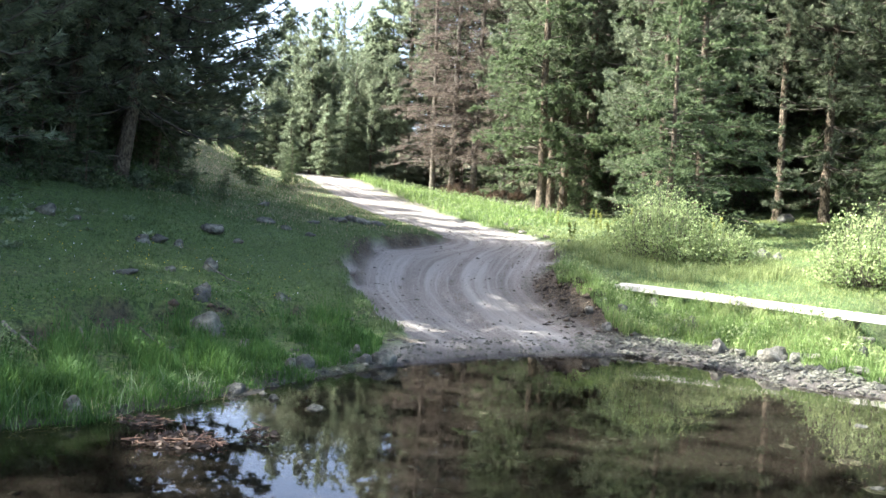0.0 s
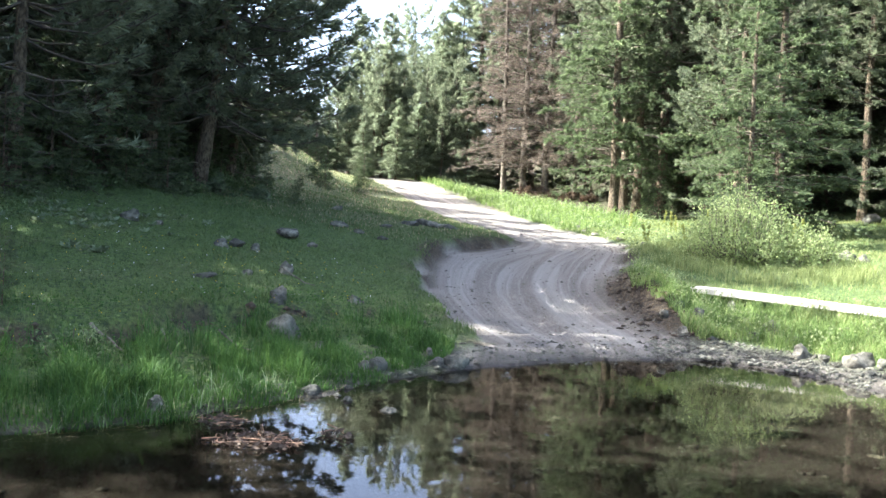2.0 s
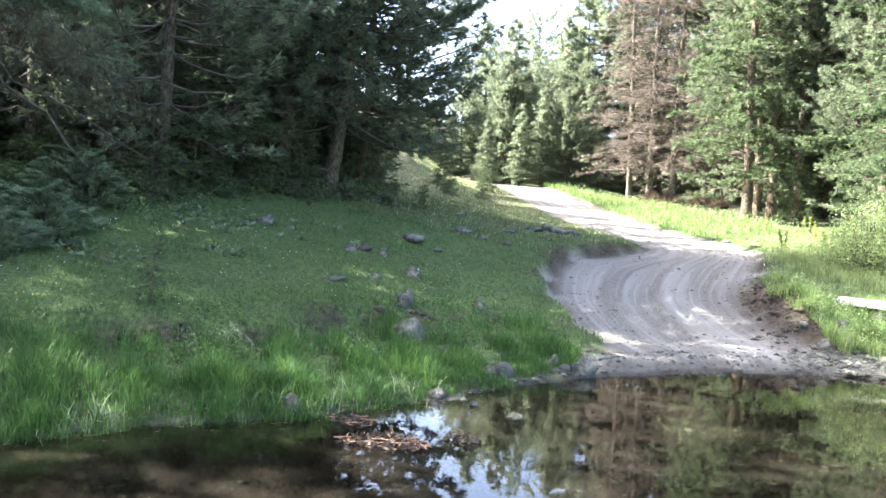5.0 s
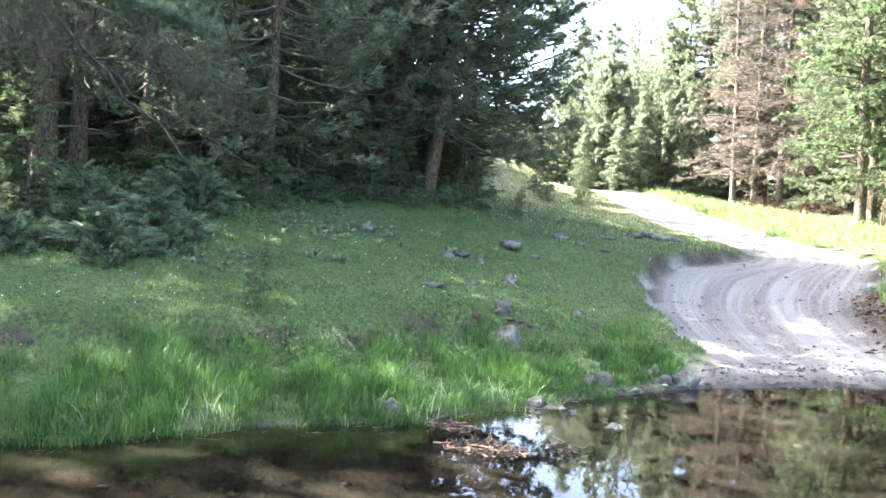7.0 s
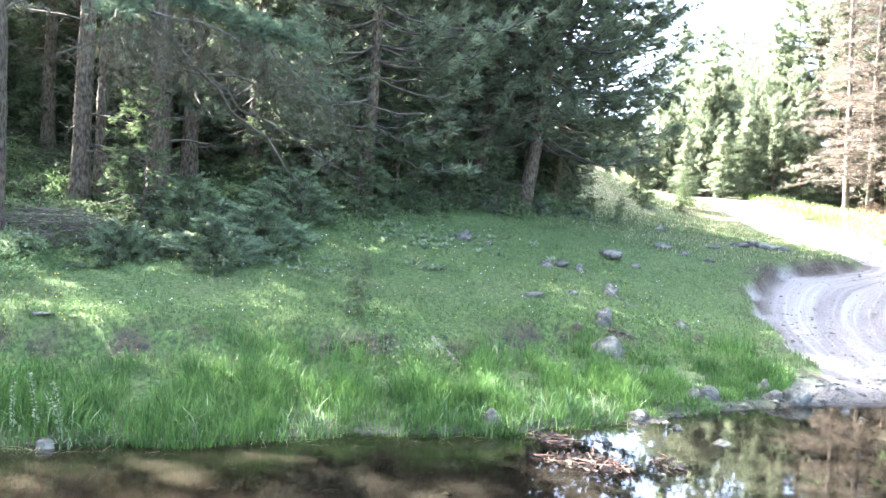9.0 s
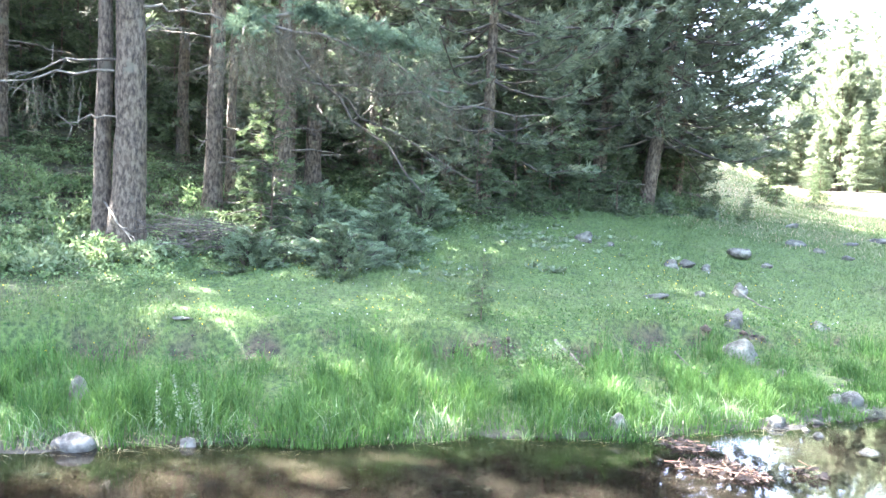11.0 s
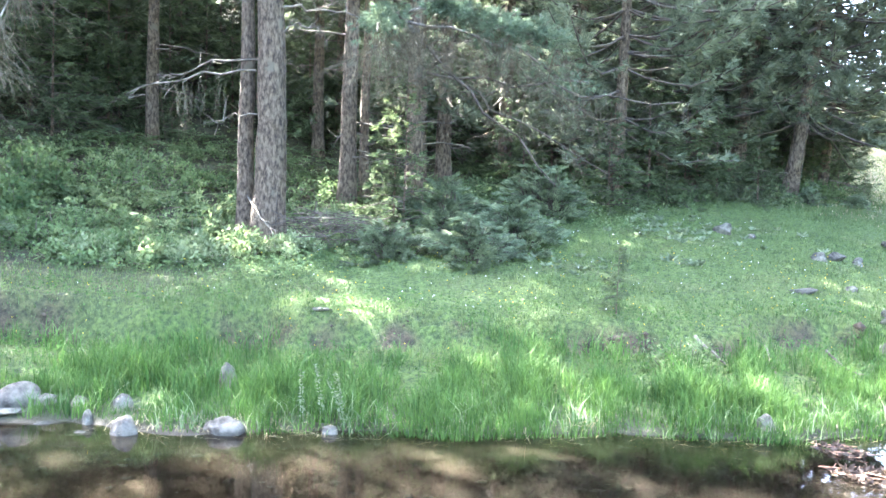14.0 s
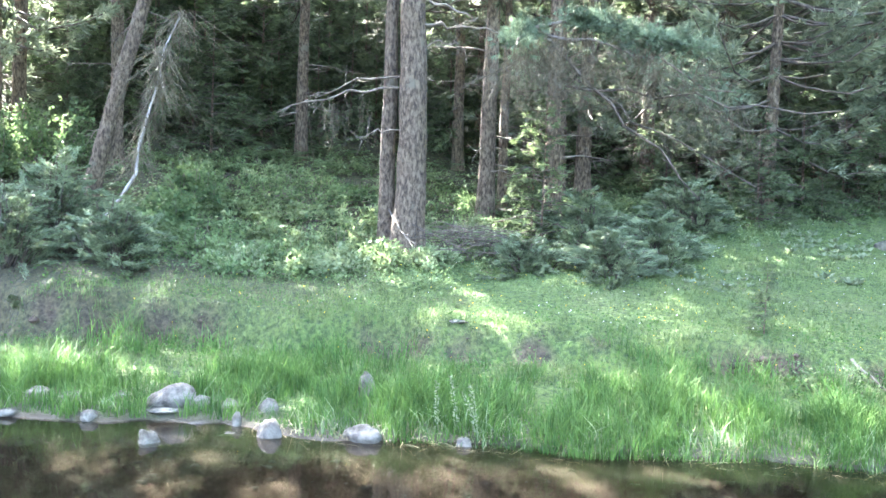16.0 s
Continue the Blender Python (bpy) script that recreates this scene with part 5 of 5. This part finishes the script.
def sedge_test(rng, x, y, s, rd, sd, h, road):
    clump = np.clip(0.5 + 0.5 * wave(x * 2.6, y * 2.6, 7) + 0.5 * wave(x * 7, y * 7, 2), 0, 1)
    clear = np.ones(len(x), bool)
    for rx, ry, rw, rt, rc in WATER_ROCKS:
        clear &= np.hypot(x - rx, y - ry) > rw * 0.5 + 0.03
    ok = clear & (s > np.where(x < -5.6, 0.02, -0.12)) & (s < 0.7 + 1.05 * clump * rng.random(len(x)) ** 0.4) & (x < -0.75) & (road < 0.2) & (rng.random(len(x)) < 0.45 + 0.55 * clump) & ((x < -1.2) | (s > 0.15))
    return ok, (0.30 + 0.85 * clump) * rng.uniform(0.7, 1.2, len(x)) * np.interp(s, [0, 0.5, 1.2, 1.8], [0.75, 1.0, 0.8, 0.5]) * np.interp(x, [-3.2, -1.6], [1.0, 0.62])


def sedge_fringe(rng, x, y, s, road):
    tuft = wave(x * 5.5, y * 5.5, 1) + 0.6 * wave(x * 13, y * 13, 4)
    return (s > -0.12) & (s < 0.3) & (x < -1.7) & (road < 0.1) & (tuft > -0.1) & ((x > -5.7) | (s > 0.1)), 0.55 + 0.6 * rng.random(len(x))


grass("sedge", 1, 430000, -10.5, -0.5, -1.5, 10.5, sedge_test, 0.27, 0.0075, 0.9, SEDGE, "tall bright green sedge along the water's edge")
grass("sedge_fringe", 6, 42000, -10.5, -0.5, -1.5, 10.5, lambda r, x, y, s, rd, sd, h, road: sedge_fringe(r, x, y, s, road), 0.18, 0.008, 1.6, SEDGE_PALE, "arching sedge blades over the water's edge")
grass("sedge_stalks", 2, 26000, -10.5, -0.5, -1.5, 10.5, lambda r, x, y, s, rd, sd, h, road: ((s > -0.25) & (s < 0.2) & (x < -1.6) & (x > -6), 0.4 + r.random(len(x))), 0.06, 0.006, 4.5, STRAW, "bent straw-coloured blades at the water's edge")


grass("bank_tufts", 9, 120000, -10.5, -1.2, -1.5, 10.5, lambda r, x, y, s, rd, sd, h, road: ((s > 1.25) & (s < 1.92) & (road < 0.1) & (wave(x * 1.6, y * 1.6, 5) + 0.5 * wave(x * 7, y * 7, 3) > 0.2), 0.5 + 0.9 * r.random(len(x))), 0.24, 0.008, 0.8, SEDGE, "dark grass tufts on the crumbling bank")


def lawn_test(rng, x, y, s, rd, sd, h, road):
    far = np.hypot(x, y)
    ok = ((s > 1.97) | ((s > 1.2) & ((s < 1.78) | (wave(x * 2.7, y * 2.7, 5) < 0.0)))) & (road < 0.35) & (x < 1.5) & (x > -9.6) & (far < 24) & (rng.random(len(x)) < np.clip(1.3 - far / 22, 0.15, 1))
    return ok, 0.6 + 0.9 * (0.5 + 0.5 * wave(x * 1.4, y * 1.4, 4)) * np.interp(s, [1.2, 2.2, 3], [2.6, 1.5, 0.9])


grass("lawn", 3, 330000, -10, 1.5, 0, 22, lawn_test, 0.05, 0.009, 0.8, LAWN, "short grazed lawn grass")


def meadow_test(rng, x, y, s, rd, sd, h, road):
    clump = 0.5 + 0.5 * wave(x * 1.8, y * 1.8, 2)
    ok = (s > 0.8 + 0.25 * wave(x * 4, y * 4, 6)) & (road < 0.15) & (x > 0.8) & (rng.random(len(x)) < 0.35 + 0.65 * clump) & (y < 26 - 0.15 * x)
    front = y < 13.25 - 0.73 * (x - 2.6)
    tall = np.where(np.hypot((x - 4.2) / 2.0, (y - 16.5) / 3) < 1, 1.1, np.where(front, 0.5 + 0.9 * clump, 0.42))
    return ok, tall * (0.5 + 0.8 * clump)


grass("meadow_grass", 4, 150000, 0.8, 10, 10, 25, meadow_test, 0.17, 0.009, 0.6, MEADOW, "sunlit yellow-green meadow grass")
grass("bank_grass", 10, 60000, 1.6, 8.0, 8.6, 14, lambda r, x, y, s, rd, sd, h, road: ((s > 0.9 + 0.25 * wave(x * 4, y * 4, 6)) & (road < 0.1) & (y < 12.95 - 0.73 * (x - 2.6)) & (wave(x * 2.6, y * 2.6, 4) > -0.6), 0.5 + (0.7 + 0.5 * wave(x * 3, y * 3, 2)) * r.random(len(x))), 0.22, 0.009, 0.8, LUSH, "lush green grass on the bank before the plank")
grass("verge_grass", 5, 32000, -6, 3, 22, 46, lambda r, x, y, s, rd, sd, h, road: ((road < 0.1) & (rd < 4.5) & (sd < 0), 0.3 + r.random(len(x)) * (0.8 + 0.6 * wave(x * 2, y * 2, 3))), 0.3, 0.02, 0.9, LUSH, "tall pale green grass on the track's verge")


def stalks(name, seed, spots, tall, material, head, label, category, leafy=0):
    """Upright stalks with a spike of small petals or leaves."""
    for k, (x, y) in enumerate(spots):
        rng = np.random.default_rng(seed + k)
        root = new(name)
        root.matrix_basis = pose(x, y, ground_at(x, y) - 0.02)
        h = tall * rng.uniform(0.8, 1.15)
        q = np.linspace(0, 1, 6)[:, None]
        p = np.array([0, 0, h]) * q + np.array([rng.normal() * 0.06, rng.normal() * 0.06, 0]) * q ** 2
        part("stalk", mesh_of("stalk", *tube(p, 0.006 * (1.1 - q[:, 0] * 0.6), 4), material), root)
        m = 110
        u = rng.uniform(0.15 if leafy else 0.5, 1, m)
        b = np.stack([np.interp(u, q[:, 0], p[:, c]) for c in range(3)], 1)
        w = unit(rng.normal(size=(m, 3)) * np.array([1, 1, 0.5]) + np.array([0, 0, 0.3]))
        v, f = leaves(rng, b, w, (leafy or 0.045), (leafy or 0.045) * 0.5)
        tagged(part("spike", mesh_of("spike", v, f, head, flat=True), root), kind="stuff")
        tagged(root, label, category, group=category + " stalks")


MINT = leaf_mat("pale_mint_leaves", (0.13, 0.175, 0.09), (0.27, 0.325, 0.19), 0.3)
stalks("water_mint", 5, [(-4.95, 3.72), (-4.88, 3.85), (-5.06, 3.62), (-4.78, 3.78)], 0.40, SEDGE, MINT, "pale leafy mint stalk at the water's edge", "mint", 0.028)
rng = np.random.default_rng(9)
stalks("yellow_mullein", 50, [(x, y) for x, y in zip(rng.uniform(2.2, 5.5, 26), rng.uniform(15.5, 21, 26))], 0.62, MEADOW, leaf_mat("mullein_heads", (0.24, 0.30, 0.08), (0.45, 0.45, 0.13), 0.35), "yellow flower spike in the tall meadow grass", "mullein")

# pale rosettes and little flowers on the lawn
rng = np.random.default_rng(21)
def rosettes(name, seed, spots, r, material, label):
    rng = np.random.default_rng(seed)
    base, way = [], []
    for x, y in spots:
        z = ground_at(x, y)
        for k in range(11):
            a = rng.uniform(0, 2 * np.pi)
            base.append((x, y, z + 0.01))
            way.append((np.cos(a), np.sin(a), rng.uniform(0.25, 1.0)))
    v, f = leaves(rng, np.array(base), np.array(way), r, r * 0.45)
    tagged(new(name, mesh_of(name, v, f, material, flat=True)), label, "plants", kind="stuff")


rosettes("lawn_rosettes", 1, [(rng.normal(cx, sx), rng.normal(cy, sy)) for cx, cy, sx, sy, n in ((-6.2, 11.2, 0.5, 0.35, 26), (-6.9, 11.9, 0.5, 0.4, 16), (-5.35, 9.9, 0.16, 0.12, 9), (-6.4, 8.6, 0.35, 0.35, 14), (-5.2, 12.6, 0.5, 0.5, 8)) for k in range(n)], 0.10, MINT, "pale grey-green mullein rosettes on the lawn")
x, y = rng.uniform(-9, -2, 900), rng.uniform(2, 13, 900)
s = masks(x, y)[0]
ok = (s > 1.6) & (s < 5)
x, y = x[ok], y[ok]
v, f = leaves(rng, np.stack([x, y, height(x, y) + rng.uniform(0.03, 0.14, len(x))], 1), rng.normal(size=(len(x), 3)) + [0, 0, 1], 0.018, 0.016)
tagged(new("lawn_flowers", mesh_of("lawn_flowers", v, f, FLOWER, flat=True)), "small yellow flowers scattered in the grass", "flowers", kind="stuff")
x, y = rng.uniform(-9.5, -2, 650), rng.uniform(2.5, 13, 650)
ok = (masks(x, y)[0] > 2.2) & (wave(x * 1.5, y * 1.5, 6) > -0.2)
x, y = x[ok], y[ok]
v, f = leaves(rng, np.stack([x, y, height(x, y) + rng.uniform(0.03, 0.09, len(x))], 1), rng.normal(size=(len(x), 3)) + [0, 0, 1], 0.02, 0.018)
tagged(new("lawn_daisies", mesh_of("lawn_daisies", v, f, leaf_mat("white_petals", (0.5, 0.5, 0.46), (0.75, 0.75, 0.7), 0.2), flat=True)), "tiny white flowers scattered in the lawn", "flowers", kind="stuff")
sap = conifer("pine_sapling", 60, 3.0, 0.03, "fir", (0.02, 0), 0.12, 0.75, 8, 0.6, 0, foliage=FIR, label="small pine sapling standing on the bank edge", tuft=(0.26, 0.022, 6, 0.6))
stand(sap, -4.72, 7.25, 0, 0.24)



def herbs(name, seed, n, x0, x1, y0, y1, test, tall, size, material, label):
    """Small broad leaves at uneven heights, for mixed low growth."""
    rng = np.random.default_rng(seed)
    x, y = rng.uniform(x0, x1, n), rng.uniform(y0, y1, n)
    ok = test(rng, x, y, *masks(x, y))
    x, y = x[ok], y[ok]
    k = len(x)
    b = np.stack([x, y, height(x, y) + tall * rng.random(k) ** 1.5], 1)
    v, f = leaves(rng, b, rng.normal(size=(k, 3)) * [1, 1, 0.5] + [0, 0, 0.35], size, size * 0.5)
    tagged(new(name, mesh_of(name, v, f, material, flat=True)), label, "plants", kind="stuff")


herbs("bank_herbs", 1, 90000, -10, -1, -1, 11, lambda r, x, y, s, rd, sd, h, road: (s > 0.9) & (s < 2.4) & (road < 0.1) & ((np.abs(s - 1.88) > 0.1) | (r.random(len(x)) < 0.3)) & (r.random(len(x)) < 0.5 + 0.5 * wave(x * 3, y * 3, 9)), 0.16, 0.035, SEDGE, "mixed low herbs along the crumbling bank")
herbs("edge_herbs", 7, 90000, -10.5, -6, 2.5, 14, lambda r, x, y, s, rd, sd, h, road: (s > 3.1 + 0.4 * wave(x * 3, y * 3, 6)) & (x + 0.5 * (y - 6.4) * (y < 6.4) < -7.75 + 0.45 * wave(x * 2, y * 2, 3) + 0.35 * r.normal(size=len(x)) + 0.1 * (y - 8)) & (r.random(len(x)) < 0.5 + 0.4 * wave(x * 4, y * 4, 2)), 0.14, 0.045, FERN, "low leafy weeds where the lawn meets the wood")
herbs("lawn_clover", 2, 60000, -9, -1, 1, 16, lambda r, x, y, s, rd, sd, h, road: (s > 1.9) & (s < 8) & (road < 0.1) & (r.random(len(x)) < 0.3 + 0.5 * wave(x * 2, y * 2, 5)), 0.04, 0.028, LAWN, "clover and small leaves in the lawn")
herbs("forest_herbs", 3, 45000, -18, -7, 2, 19, lambda r, x, y, s, rd, sd, h, road: (s > 3.6) & (x < -6.8 - 0.12 * (12 - y)) & (r.random(len(x)) < 0.5 + 0.5 * wave(x * 1.5, y * 1.5, 3)), 0.22, 0.055, BRAMBLE, "low leafy undergrowth on the forest floor")

grass("slope_grass", 7, 90000, -12, 0, 15, 44, lambda r, x, y, s, rd, sd, h, road: ((road < 0.1) & (sd > 0) & (x > -4 - 0.22 * y), 0.5 + r.random(len(x)) * (0.6 + 0.5 * wave(x, y, 3))), 0.05, 0.016, 0.8, LAWN, "short uneven grass on the open slope")
grass("slope_straw", 8, 30000, -12, 0, 15, 44, lambda r, x, y, s, rd, sd, h, road: ((road < 0.1) & (sd > 0) & (x > -4 - 0.22 * y) & (r.random(len(x)) < 0.5 + 0.5 * wave(x, y, 2)), 0.5 + r.random(len(x))), 0.06, 0.014, 0.8, STRAW, "dry straw in the grass of the open slope")

herbs("meadow_herbs", 4, 42000, 1.6, 7.5, 8.8, 14, lambda r, x, y, s, rd, sd, h, road: (s > 0.9) & (road < 0.1) & (y < 13.3 - 0.73 * (x - 2.6)) & (wave(x * 3, y * 3, 4) + 0.6 * wave(x * 8, y * 8, 1) > -0.2 + 0.8 * r.random(len(x))), 0.26, 0.05, BUSH, "lush leafy weeds on the bank before a plank")
herbs("bush_herbs", 5, 26000, 1.8, 7.5, 14, 19, lambda r, x, y, s, rd, sd, h, road: (road < 0.1) & (np.hypot((x - 4.4) / 1.9, (y - 16.2) / 1.7) < 1) & (wave(x * 3, y * 3, 4) + 0.6 * wave(x * 8, y * 8, 1) > -0.1 + 0.8 * r.random(len(x))), 0.4, 0.05, BUSH, "tall weeds round a willow bush")
herbs("verge_herbs", 6, 26000, -4, 3.5, 18, 40, lambda r, x, y, s, rd, sd, h, road: (road < 0.1) & (rd < 4) & (sd < 0) & (wave(x * 2, y * 2, 4) + 0.6 * wave(x * 5, y * 5, 1) > -0.1 + 0.8 * r.random(len(x))), 0.35, 0.08, NETTLE, "pale leafy weeds along the verge of the track")
